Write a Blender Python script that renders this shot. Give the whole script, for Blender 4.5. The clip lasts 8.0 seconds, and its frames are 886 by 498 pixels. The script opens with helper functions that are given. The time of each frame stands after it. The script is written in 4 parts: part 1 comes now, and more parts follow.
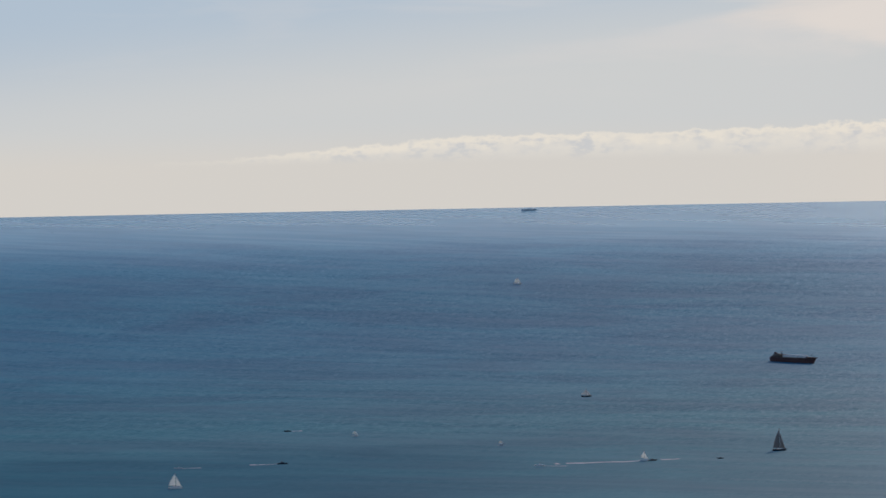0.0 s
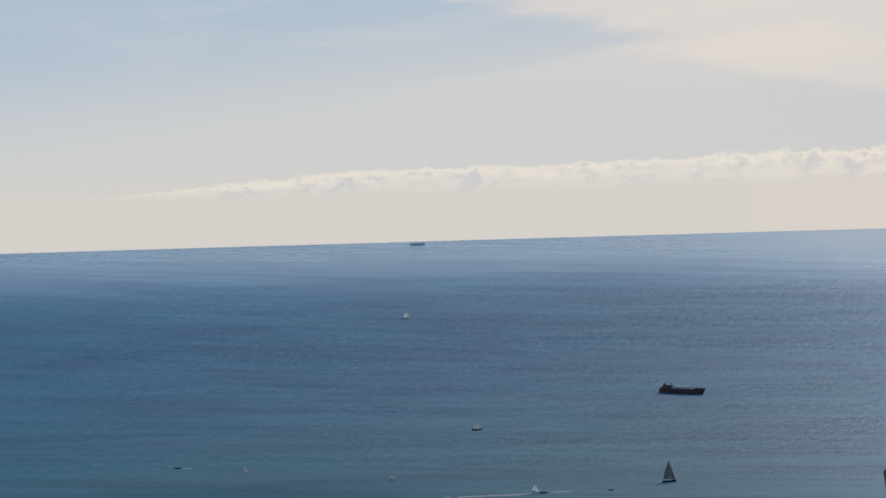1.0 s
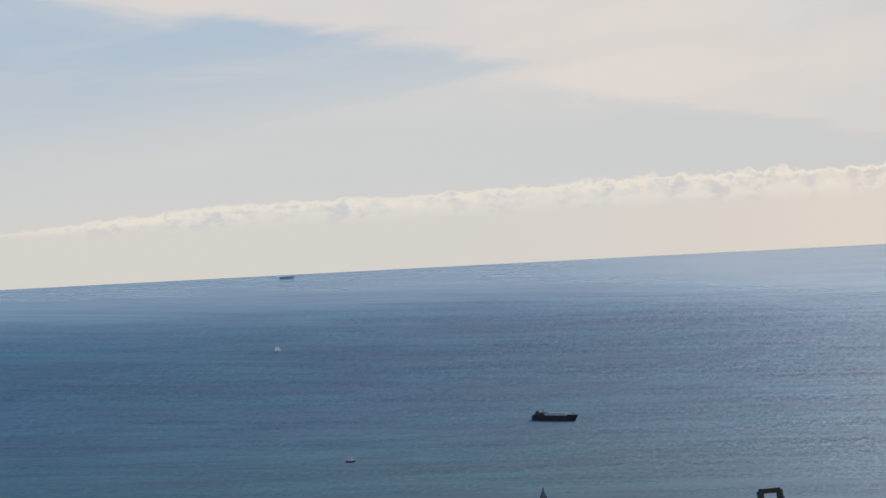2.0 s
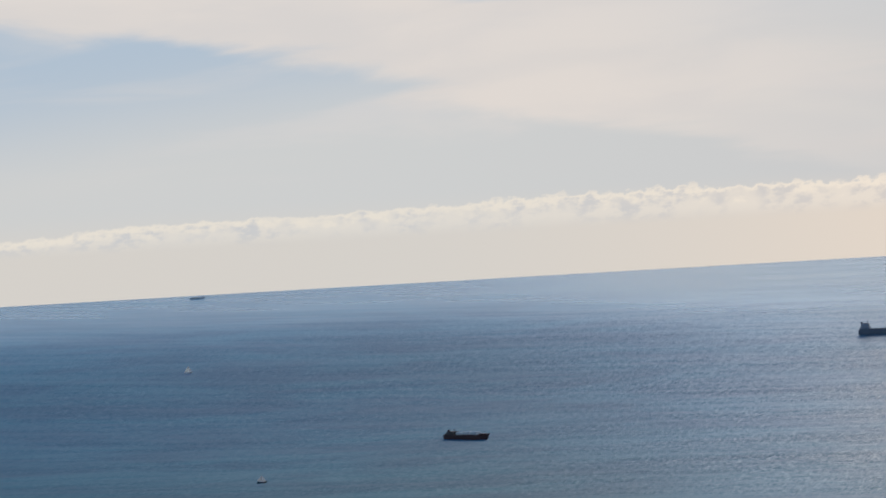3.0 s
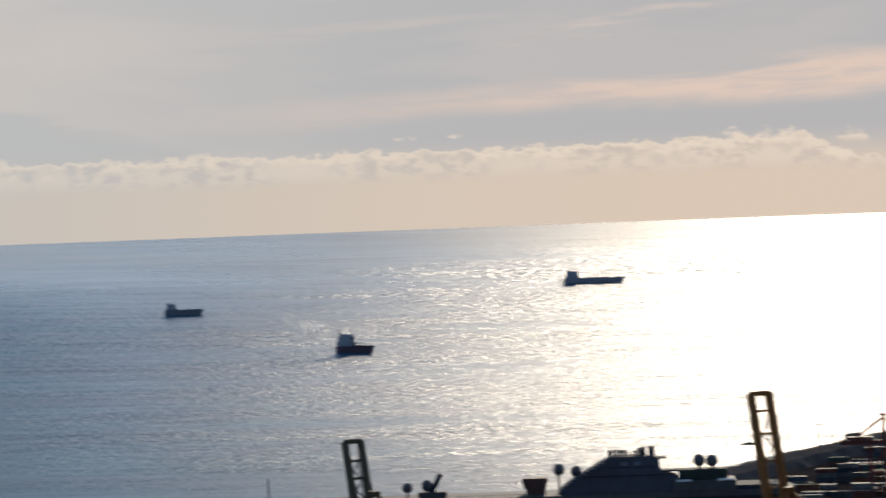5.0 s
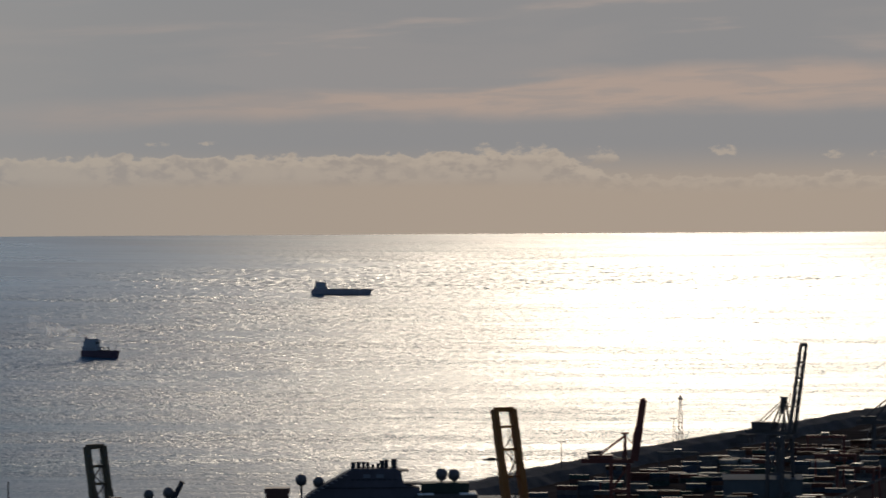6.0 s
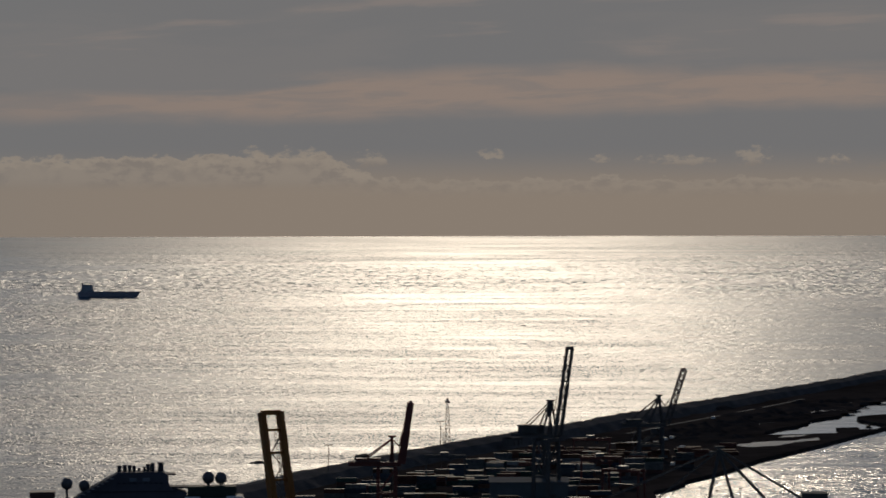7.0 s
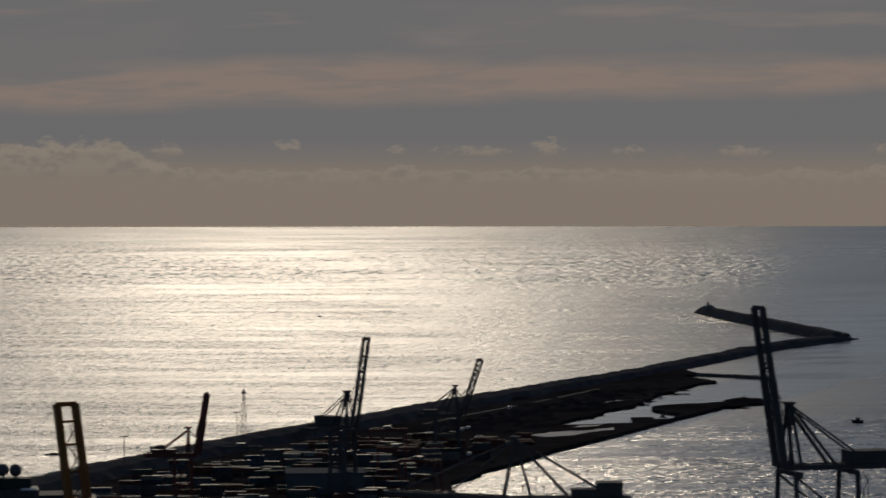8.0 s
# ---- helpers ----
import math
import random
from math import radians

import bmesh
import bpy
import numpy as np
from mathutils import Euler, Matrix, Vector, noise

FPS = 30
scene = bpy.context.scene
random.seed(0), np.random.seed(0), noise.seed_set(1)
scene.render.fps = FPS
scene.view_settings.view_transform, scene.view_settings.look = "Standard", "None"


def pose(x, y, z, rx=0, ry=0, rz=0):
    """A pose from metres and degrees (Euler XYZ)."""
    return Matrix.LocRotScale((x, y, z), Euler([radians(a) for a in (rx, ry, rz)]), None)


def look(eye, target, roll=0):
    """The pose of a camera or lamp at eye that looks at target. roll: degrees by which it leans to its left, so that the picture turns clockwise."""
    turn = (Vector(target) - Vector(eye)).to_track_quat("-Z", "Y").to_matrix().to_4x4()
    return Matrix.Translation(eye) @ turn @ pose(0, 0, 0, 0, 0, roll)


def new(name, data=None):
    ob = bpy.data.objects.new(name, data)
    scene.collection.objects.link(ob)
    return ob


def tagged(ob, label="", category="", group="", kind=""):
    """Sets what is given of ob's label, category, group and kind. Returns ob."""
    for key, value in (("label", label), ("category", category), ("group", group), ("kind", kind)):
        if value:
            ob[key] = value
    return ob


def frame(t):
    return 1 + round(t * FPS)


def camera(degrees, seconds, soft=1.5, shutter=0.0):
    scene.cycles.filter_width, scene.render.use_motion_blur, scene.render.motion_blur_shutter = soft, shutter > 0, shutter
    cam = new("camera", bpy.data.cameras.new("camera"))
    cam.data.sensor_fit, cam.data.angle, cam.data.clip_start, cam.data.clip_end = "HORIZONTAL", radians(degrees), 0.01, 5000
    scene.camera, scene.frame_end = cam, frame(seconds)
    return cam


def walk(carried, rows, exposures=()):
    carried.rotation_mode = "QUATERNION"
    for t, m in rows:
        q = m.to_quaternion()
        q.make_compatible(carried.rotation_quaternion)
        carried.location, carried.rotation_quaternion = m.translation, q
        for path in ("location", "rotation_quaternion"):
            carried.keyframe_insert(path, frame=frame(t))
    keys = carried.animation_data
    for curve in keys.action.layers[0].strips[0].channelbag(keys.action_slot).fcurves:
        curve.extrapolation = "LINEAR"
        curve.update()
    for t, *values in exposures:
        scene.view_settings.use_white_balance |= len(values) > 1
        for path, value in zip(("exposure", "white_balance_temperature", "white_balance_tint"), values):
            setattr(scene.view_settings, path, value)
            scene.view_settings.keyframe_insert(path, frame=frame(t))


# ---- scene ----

EYE = 173.0            # height of the hilltop lookout above the sea
SHORE_R, SOFT_R, RISE = 3150.0, 160.0, 0.075976

# ---------- camera ----------
cam = camera(15.6, 8.0, soft=1.6, shutter=0.25)
TURNS = [  # seconds, yaw, pitch, roll
    (0, 0.003, -1.095, -1.085), (0.5, -1.216, -0.925, -1.000), (1, -1.984, -0.530, -1.651),
    (1.5, -3.350, -0.031, -2.129), (1.7, -3.819, -0.035, -2.522), (2.8, -5.464, -0.100, -3.308),
    (3, -5.921, 0.188, -3.304), (3.5, -7.274, 0.534, -3.241), (4, -9.078, 0.289, -2.875),
    (4.2, -10.118, 0.288, -2.855), (5.3, -20.133, -0.877, -1.284), (5.5, -20.678, -0.740, -0.654),
    (6, -22.548, -0.653, -0.339), (6.5, -24.670, -0.766, -0.236), (7, -26.660, -0.614, -0.118),
    (7.5, -27.913, -0.930, 0.240), (8, -30.264, -0.785, -0.077)]


def turned(yaw, pitch, roll):
    a, p = radians(yaw), radians(pitch)
    ahead = Vector((-math.sin(a) * math.cos(p), math.cos(a) * math.cos(p), math.sin(p)))
    return look((0, 0, EYE), Vector((0, 0, EYE)) + ahead, roll)


walk(cam, [(t, turned(y, p, r)) for t, y, p, r in TURNS],
     exposures=[(0, 0.0), (1.5, 0.02), (3.5, 0.02), (4.2, -0.15), (5.3, -0.38), (5.5, -0.52), (6, -1.1), (6.5, -1.6),
                (7, -1.78), (7.5, -1.93), (8, -1.98)])

# ---------- sky and sun ----------
SUN_AZ, SUN_EL = 27.2, 23.0      # degrees to the right of the y axis, degrees up
world = bpy.data.worlds.new("sky")
scene.world = world
world.use_nodes = True
wt = world.node_tree
wt.nodes.clear()


def wire(tree, node, slot, value):
    if isinstance(value, bpy.types.NodeSocket):
        tree.links.new(value, node.inputs[slot])
    elif value is not None:
        node.inputs[slot].default_value = value


def calc(tree, op, a, b=None, c=None):
    n = tree.nodes.new("ShaderNodeMath")
    n.operation = op
    for i, v in enumerate((a, b, c)):
        wire(tree, n, i, v)
    return n.outputs[0]


def ramp01(tree, v, lo, hi):
    n = tree.nodes.new("ShaderNodeMapRange")
    n.interpolation_type = "SMOOTHSTEP"
    wire(tree, n, 0, v)
    n.inputs[1].default_value, n.inputs[2].default_value = lo, hi
    n.inputs[3].default_value, n.inputs[4].default_value = 0.0, 1.0
    return n.outputs[0]


def blend(tree, f, a, b, mode="MIX"):
    n = tree.nodes.new("ShaderNodeMix")
    n.data_type, n.blend_type = "RGBA", mode
    wire(tree, n, 0, f)
    wire(tree, n, 6, a if isinstance(a, bpy.types.NodeSocket) else (*a, 1))
    wire(tree, n, 7, b if isinstance(b, bpy.types.NodeSocket) else (*b, 1))
    return n.outputs[2]


def fbm(tree, vec, scale, detail=4.0, rough=0.5, warp=0.0, out=0):
    n = tree.nodes.new("ShaderNodeTexNoise")
    wire(tree, n, "Vector", vec)
    n.inputs["Scale"].default_value = scale
    n.inputs["Detail"].default_value = detail
    n.inputs["Roughness"].default_value = rough
    n.inputs["Distortion"].default_value = warp
    return n.outputs[out]


def vec3(tree, x, y, z=0.0):
    n = tree.nodes.new("ShaderNodeCombineXYZ")
    for i, v in enumerate((x, y, z)):
        wire(tree, n, i, v)
    return n.outputs[0]


def build_sky(t):
    co = t.nodes.new("ShaderNodeTexCoord").outputs["Generated"]
    sep = t.nodes.new("ShaderNodeSeparateXYZ")
    t.links.new(co, sep.inputs[0])
    x, y, z = sep.outputs
    az = calc(t, "MULTIPLY", calc(t, "ARCTAN2", x, y), 57.29578)
    el = calc(t, "MULTIPLY", calc(t, "ARCSINE", z), 57.29578)
    right = ramp01(t, az, 4.0, 24.0)

    def mul(p, q):
        return calc(t, "MULTIPLY", p, q)

    def flip(p):
        return calc(t, "SUBTRACT", 1.0, p)

    def wave(p, amount):
        return mul(calc(t, "SUBTRACT", p, 0.5), amount)

    # haze near the horizon, pale grey above, blue far from the sun
    low = blend(t, right, (0.655, 0.625, 0.585), (0.85, 0.695, 0.56))
    mid_c = blend(t, right, (0.605, 0.615, 0.615), (0.57, 0.56, 0.565))
    top_c = blend(t, right, (0.435, 0.525, 0.625), (0.505, 0.565, 0.595))
    col = blend(t, ramp01(t, el, 0.35, 1.25), low, mid_c)
    col = blend(t, ramp01(t, calc(t, "SUBTRACT", el, mul(az, 0.10)), 1.6, 4.0), col, top_c)
    # thin streaked veil
    shear = calc(t, "SUBTRACT", el, mul(az, 0.02))
    veil_n = fbm(t, vec3(t, mul(az, 0.16), mul(shear, 0.95), 3.1), 1.0, 6.0, 0.55, 0.5)
    veil = mul(mul(ramp01(t, veil_n, 0.45, 0.64), ramp01(t, el, 1.2, 2.4)), calc(t, "ADD", 0.35, mul(ramp01(t, az, -3.0, 7.0), 0.65)))
    veil_c = blend(t, right, (0.70, 0.66, 0.64), (0.66, 0.615, 0.595))
    col = blend(t, mul(veil, 0.45), col, veil_c)
    # broad warm sheet whose lower edge falls to the right
    edge = calc(t, "SUBTRACT", calc(t, "ADD", el, mul(az, 0.24)), 4.25)
    edge = calc(t, "ADD", edge, wave(veil_n, 2.2))
    sheet = mul(ramp01(t, edge, -0.10, 0.42), flip(ramp01(t, az, 8.0, 18.0)))
    ex = mul(calc(t, "SUBTRACT", az, 6.8), 0.55)
    ey = mul(calc(t, "SUBTRACT", el, 4.85), 2.6)
    hole = calc(t, "ADD", calc(t, "ADD", mul(ex, ex), mul(ey, ey)), wave(veil_n, 3.0))
    sheet = mul(sheet, ramp01(t, hole, 0.3, 1.3))
    sheet_c = blend(t, ramp01(t, fbm(t, vec3(t, mul(az, 0.3), mul(el, 1.1), 9.0), 1.0, 5.0, 0.5, 0.4), 0.35, 0.65), (0.70, 0.655, 0.625), (0.745, 0.685, 0.64))
    col = blend(t, mul(sheet, 0.9), col, sheet_c)
    # pink streak, widening to the right, over a mauve-grey one
    ripple = fbm(t, vec3(t, mul(az, 0.33), mul(el, 0.7), 7.7), 1.0, 5.0, 0.55, 0.3)
    foot = calc(t, "ADD", calc(t, "ADD", 1.19, mul(az, 0.022)), wave(ripple, 0.50))
    head = calc(t, "ADD", calc(t, "MINIMUM", calc(t, "ADD", 0.88, mul(az, 0.065)), 2.58), wave(ripple, -0.55))
    band = mul(ramp01(t, calc(t, "SUBTRACT", el, foot), -0.16, 0.22), flip(ramp01(t, calc(t, "SUBTRACT", el, head), -0.22, 0.14)))
    band = mul(mul(band, ramp01(t, az, 11.0, 24.0)), ramp01(t, veil_n, 0.70, 0.52))
    comb = fbm(t, vec3(t, mul(az, 0.55), mul(calc(t, "SUBTRACT", el, mul(az, 0.02)), 4.2), 17.0), 1.0, 5.0, 0.6, 0.4)
    band = mul(band, calc(t, "ADD", 0.62, mul(ramp01(t, comb, 0.36, 0.56), 0.38)))
    col = blend(t, mul(band, 0.90), col, (0.92, 0.715, 0.60))
    high_n = fbm(t, vec3(t, mul(az, 0.22), mul(calc(t, "SUBTRACT", el, mul(az, 0.035)), 2.2), 21.0), 1.0, 5.0, 0.55, 0.3)
    wisp = mul(mul(ramp01(t, high_n, 0.53, 0.68), ramp01(t, el, 2.5, 2.9)), ramp01(t, az, 12.0, 22.0))
    col = blend(t, mul(wisp, 0.7), col, (0.80, 0.68, 0.62))
    # low bank of heaped clouds: bright rims, dim hearts, feet lost in haze
    lump = fbm(t, vec3(t, mul(az, 1.25), mul(el, 1.2), 0.4), 1.0, 3.0, 0.5)
    fine = fbm(t, vec3(t, az, mul(el, 1.7), 5.0), 3.0, 5.0, 0.58)
    crest = calc(t, "ADD", calc(t, "ADD", 0.50, mul(ramp01(t, az, -6.0, 2.0), 0.42)), calc(t, "ADD", mul(calc(t, "SUBTRACT", lump, 0.5), calc(t, "ADD", 0.24, mul(ramp01(t, az, 15.0, 22.0), 0.14))), mul(calc(t, "SUBTRACT", fine, 0.5), calc(t, "ADD", 0.26, mul(ramp01(t, az, 4.0, 11.0), 0.20)))))
    crest = calc(t, "ADD", crest, mul(ramp01(t, az, 3.0, 8.0), 0.10))
    crest = calc(t, "SUBTRACT", crest, mul(ramp01(t, az, 24.4, 25.6), 0.40))
    under = calc(t, "SUBTRACT", crest, el)
    thick = ramp01(t, el, 0.40, 0.70)
    far_low = mul(ramp01(t, az, 23.0, 27.0), 0.55)
    thick = calc(t, "MAXIMUM", thick, mul(far_low, ramp01(t, el, 0.25, 0.5)))
    body = mul(mul(ramp01(t, under, -0.01, 0.05), thick), ramp01(t, az, -7.0, -2.5))
    lit = blend(t, right, (0.79, 0.735, 0.65), (0.96, 0.81, 0.665))
    dim = blend(t, right, (0.585, 0.59, 0.60), (0.74, 0.635, 0.55))
    hearts = mul(ramp01(t, fine, 0.42, 0.60), ramp01(t, lump, 0.38, 0.58))
    tone = mul(ramp01(t, calc(t, "ADD", under, wave(fine, 0.40)), 0.03, 0.20), calc(t, "ADD", 0.35, mul(hearts, 0.65)))
    col = blend(t, mul(body, 0.95), col, blend(t, tone, lit, dim))
    # small puffs apart from the bank
    curl = fbm(t, vec3(t, az, mul(el, 1.6), 31.0), 5.0, 4.0, 0.6)
    puff = 0.0
    for a0, e0, w, h in ((17.5, 1.20, 0.24, 0.055), (18.4, 1.23, 0.20, 0.05), (23.3, 1.07, 0.22, 0.12), (24.1, 0.98, 0.50, 0.17), (25.4, 0.91, 0.36, 0.17), (27.5, 1.03, 0.30, 0.10), (29.45, 0.95, 0.20, 0.08),
                         (30.8, 0.92, 0.75, 0.11), (32.15, 0.95, 0.36, 0.20), (33.6, 0.92, 0.36, 0.09), (34.4, 0.82, 0.26, 0.07), (35.55, 0.89, 0.46, 0.13), (38.2, 0.92, 0.5, 0.11)):
        dx = mul(calc(t, "SUBTRACT", az, a0), 1.0 / w)
        dy = mul(calc(t, "SUBTRACT", el, e0), 0.75 / h)
        dy = calc(t, "MAXIMUM", dy, mul(dy, -1.8))      # flat feet, rounded heads
        near = flip(calc(t, "ADD", mul(dx, dx), mul(dy, dy)))
        puff = calc(t, "MAXIMUM", puff, calc(t, "ADD", calc(t, "MAXIMUM", near, -1.0), calc(t, "ADD", wave(curl, 4.5), wave(fine, 1.5))))
    puff = mul(ramp01(t, puff, 0.05, 1.1), 0.75)
    puff_c = blend(t, ramp01(t, calc(t, "ADD", el, wave(fine, 0.2)), 0.86, 0.98), dim, lit)
    col = blend(t, puff, col, puff_c)
    # the open sky over the veil
    nishita = t.nodes.new("ShaderNodeTexSky")
    nishita.sky_type, nishita.sun_disc = "NISHITA", False
    nishita.sun_elevation, nishita.sun_rotation = radians(SUN_EL), radians(SUN_AZ)
    nishita.ozone_density, nishita.dust_density = 3.0, 0.5
    blue = blend(t, 1.0, nishita.outputs[0], (0.125, 0.125, 0.125), "MULTIPLY")
    col = blend(t, ramp01(t, el, 4.6, 12.0), col, blue)
    bg = t.nodes.new("ShaderNodeBackground")
    t.links.new(col, bg.inputs[0])
    out = t.nodes.new("ShaderNodeOutputWorld")
    t.links.new(bg.outputs[0], out.inputs[0])


build_sky(wt)
sun = new("sun", bpy.data.lights.new("sun", "SUN"))
sun.data.energy, sun.data.angle, sun.data.color = 2.1, radians(0.53), (1.0, 0.85, 0.66)
_sa, _se = radians(SUN_AZ), radians(SUN_EL)
sun.matrix_world = look((math.sin(_sa) * math.cos(_se) * 900, math.cos(_sa) * math.cos(_se) * 900, math.sin(_se) * 900), (0, 0, 0))


# ---------- materials ----------
def material(name, rgb, rough=0.7, metal=0.0, vary=0.25, grain=0.4, bump=0.0, per_object=0.0, gloss=0.3, shine=0.0):
    """A painted, worn or mineral surface: two scales of tone and a little relief."""
    m = bpy.data.materials.new(name)
    m.use_nodes = True
    t = m.node_tree
    b = t.nodes["Principled BSDF"]
    co = t.nodes.new("ShaderNodeNewGeometry").outputs["Position"]
    big = fbm(t, co, grain * 0.12, 3.0)
    fine = fbm(t, co, grain, 5.0, 0.6)
    tone = calc(t, "ADD", calc(t, "MULTIPLY", calc(t, "SUBTRACT", big, 0.5), vary * 2.2), calc(t, "MULTIPLY", calc(t, "SUBTRACT", fine, 0.5), vary * 1.6))
    if per_object:
        rnd = t.nodes.new("ShaderNodeObjectInfo").outputs["Random"]
        tone = calc(t, "ADD", tone, calc(t, "MULTIPLY", calc(t, "SUBTRACT", rnd, 0.5), per_object))
    tone = calc(t, "ADD", 1.0, tone)
    col = blend(t, 1.0, rgb, vec3(t, tone, tone, tone), "MULTIPLY")
    t.links.new(col, b.inputs["Base Color"])
    wire(t, b, "Roughness", calc(t, "ADD", rough, calc(t, "MULTIPLY", calc(t, "SUBTRACT", fine, 0.5), 0.2)))
    b.inputs["Metallic"].default_value = metal
    b.inputs["Specular IOR Level"].default_value = gloss
    if shine:
        luck = t.nodes.new("ShaderNodeNewGeometry").outputs["Random Per Island"]
        wire(t, b, "Specular IOR Level", calc(t, "ADD", gloss, calc(t, "MULTIPLY", ramp01(t, calc(t, "ADD", calc(t, "MULTIPLY", luck, 0.7), calc(t, "MULTIPLY", fine, 0.6)), 0.66, 1.02), shine)))
    if bump:
        n = t.nodes.new("ShaderNodeBump")
        n.inputs["Strength"].default_value, n.inputs["Distance"].default_value = 0.6, bump
        t.links.new(fine, n.inputs["Height"])
        t.links.new(n.outputs[0], b.inputs["Normal"])
    return m


def vmath(tree, op, a, b=None, scale=None):
    n = tree.nodes.new("ShaderNodeVectorMath")
    n.operation = op
    wire(tree, n, 0, a)
    if b is not None:
        wire(tree, n, 1, b)
    if scale is not None:
        wire(tree, n, "Scale", scale)
    return n.outputs[0]


def water_material(name, chop, rough, tint, open_sea=False):
    """Wind-ruffled water: wavelets tilt the surface at several sizes, with slick and gusty streaks."""
    m = bpy.data.materials.new(name)
    m.use_nodes = True
    t = m.node_tree
    b = t.nodes["Principled BSDF"]

    def mul(p, q):
        return calc(t, "MULTIPLY", p, q)

    def add(p, q):
        return calc(t, "ADD", p, q)

    def flip(p):
        return calc(t, "SUBTRACT", 1.0, p)

    def swing(p, amount):
        return mul(calc(t, "SUBTRACT", p, 0.5), amount)

    co = t.nodes.new("ShaderNodeNewGeometry").outputs["Position"]
    sep = t.nodes.new("ShaderNodeSeparateXYZ")
    t.links.new(co, sep.inputs[0])
    x, y, _ = sep.outputs
    # streaks lie across the wind
    u = add(mul(x, 0.89), mul(y, -0.46))
    v = add(mul(x, 0.46), mul(y, 0.89))
    gust = fbm(t, vec3(t, mul(u, 0.0016), mul(v, 0.0075), 0.0), 1.0, 5.0, 0.62, 0.4)
    squall = fbm(t, vec3(t, mul(u, 0.0034), mul(v, 0.034), 4.0), 1.0, 4.0, 0.6, 0.3)
    patch = fbm(t, vec3(t, mul(u, 0.0042), mul(v, 0.0062), 11.0), 1.0, 5.0, 0.6, 0.5)
    gusts = add(mul(ramp01(t, gust, 0.40, 0.58), 0.45), mul(ramp01(t, squall, 0.42, 0.57), 0.55))
    wind = add(WIND_BASE, mul(gusts, WIND_GUST))
    slopes = None
    for scale, su, sv, amount in WAVES:
        n = fbm(t, vec3(t, mul(u, su), mul(v, sv), scale * 100), scale, 2.0, 0.55, 0.0, 1)
        k = vmath(t, "SCALE", vmath(t, "SUBTRACT", n, (0.5, 0.5, 0.5)), scale=amount * chop)
        slopes = k if slopes is None else vmath(t, "ADD", slopes, k)
    if open_sea:
        # distance and bearing from the camera; the wave masks below fit its view
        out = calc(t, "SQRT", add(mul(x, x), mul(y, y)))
        ragged = add(out, swing(squall, 500.0))
        bearing = calc(t, "DIVIDE", x, calc(t, "MAXIMUM", y, 50.0))
        seaward = ramp01(t, y, 1950.0, 2200.0)
        beyond = ramp01(t, ragged, 4360.0, 4800.0)
        # weaker waves to the east by bearing, full waves off the port
        exposed = ramp01(t, add(bearing, swing(gust, 0.12)), 0.15, 0.40)
        sheltered = flip(ramp01(t, add(bearing, swing(gust, 0.08)), 0.08, 0.22))
        wind = mul(wind, add(0.28, mul(exposed, 0.72)))
        rough = add(rough, mul(mul(sheltered, flip(mul(ramp01(t, out, 3700.0, 4900.0), 0.6))), 0.28))
        rough = calc(t, "SUBTRACT", rough, mul(mul(ramp01(t, out, 3500.0, 4800.0), flip(exposed)), 0.22))
        rough = add(rough, mul(mul(beyond, exposed), 0.10))
        # steeper waves in a belt of wind offshore, fine even ripples beyond it
        belt = mul(ramp01(t, ragged, 3950.0, 4250.0), flip(beyond))
        wind = mul(wind, flip(mul(ramp01(t, out, 2900.0, 4700.0), mul(add(0.3, mul(exposed, 0.7)), FAR_DROP))))
        wind = mul(wind, add(1.0, mul(mul(belt, exposed), 0.30)))
        wind = mul(wind, flip(mul(mul(beyond, exposed), 0.50)))
        strip = mul(ramp01(t, add(out, swing(squall, 60.0)), 4845.0, 4875.0), flip(ramp01(t, out, 4935.0, 4960.0)))
        wind = mul(wind, flip(mul(mul(strip, exposed), 0.55)))
        wind = mul(wind, flip(mul(mul(ramp01(t, out, 4000.0, 4750.0), flip(ramp01(t, bearing, 0.28, 0.46))), 0.97)))
        # a darker, ruffled patch close in to the east
        ruffled = mul(flip(ramp01(t, add(out, swing(patch, 420.0)), 2060.0, 2180.0)), flip(ramp01(t, bearing, -0.06, 0.08)))
        # quieter water close under the quays, off the breakwater's bend and in the basin
        lines = fbm(t, vec3(t, mul(u, 0.0022), mul(v, 0.060), 23.0), 1.0, 4.0, 0.6, 0.2)
        inshore = mul(flip(ramp01(t, ragged, 2060.0, 2380.0)), flip(ramp01(t, bearing, 0.46, 0.56)))
        wind = mul(wind, flip(mul(inshore, add(0.46, mul(ramp01(t, lines, 0.56, 0.44), 0.34)))))
        bend = mul(ramp01(t, add(bearing, swing(gust, 0.06)), 0.53, 0.68), mul(seaward, flip(ramp01(t, out, 3900.0, 4250.0))))
        wind = mul(wind, flip(mul(bend, add(0.52, mul(ramp01(t, lines, 0.58, 0.44), 0.36)))))
        # a quiet strip behind the breakwater's back, lapping water along its arm
        quiet = flip(ramp01(t, add(calc(t, "SUBTRACT", y, mul(x, 0.711)), swing(lines, 260.0)), 1330.0, 1560.0))
        wind = mul(wind, flip(mul(mul(quiet, seaward), mul(ramp01(t, bearing, 0.52, 0.60), 0.50))))
        off_arm = calc(t, "SUBTRACT", add(1725.0, mul(y, 0.14)), x)
        lapping = mul(mul(ramp01(t, off_arm, 110.0, 25.0), ramp01(t, off_arm, -25.0, 0.0)), mul(ramp01(t, y, 2770.0, 2830.0), ramp01(t, y, 3125.0, 3075.0)))
        wind = mul(wind, add(1.0, mul(lapping, 2.2)))
        basin = mul(ramp01(t, bearing, 0.54, 0.64), flip(seaward))
        dull = add(out, swing(patch, 260.0))
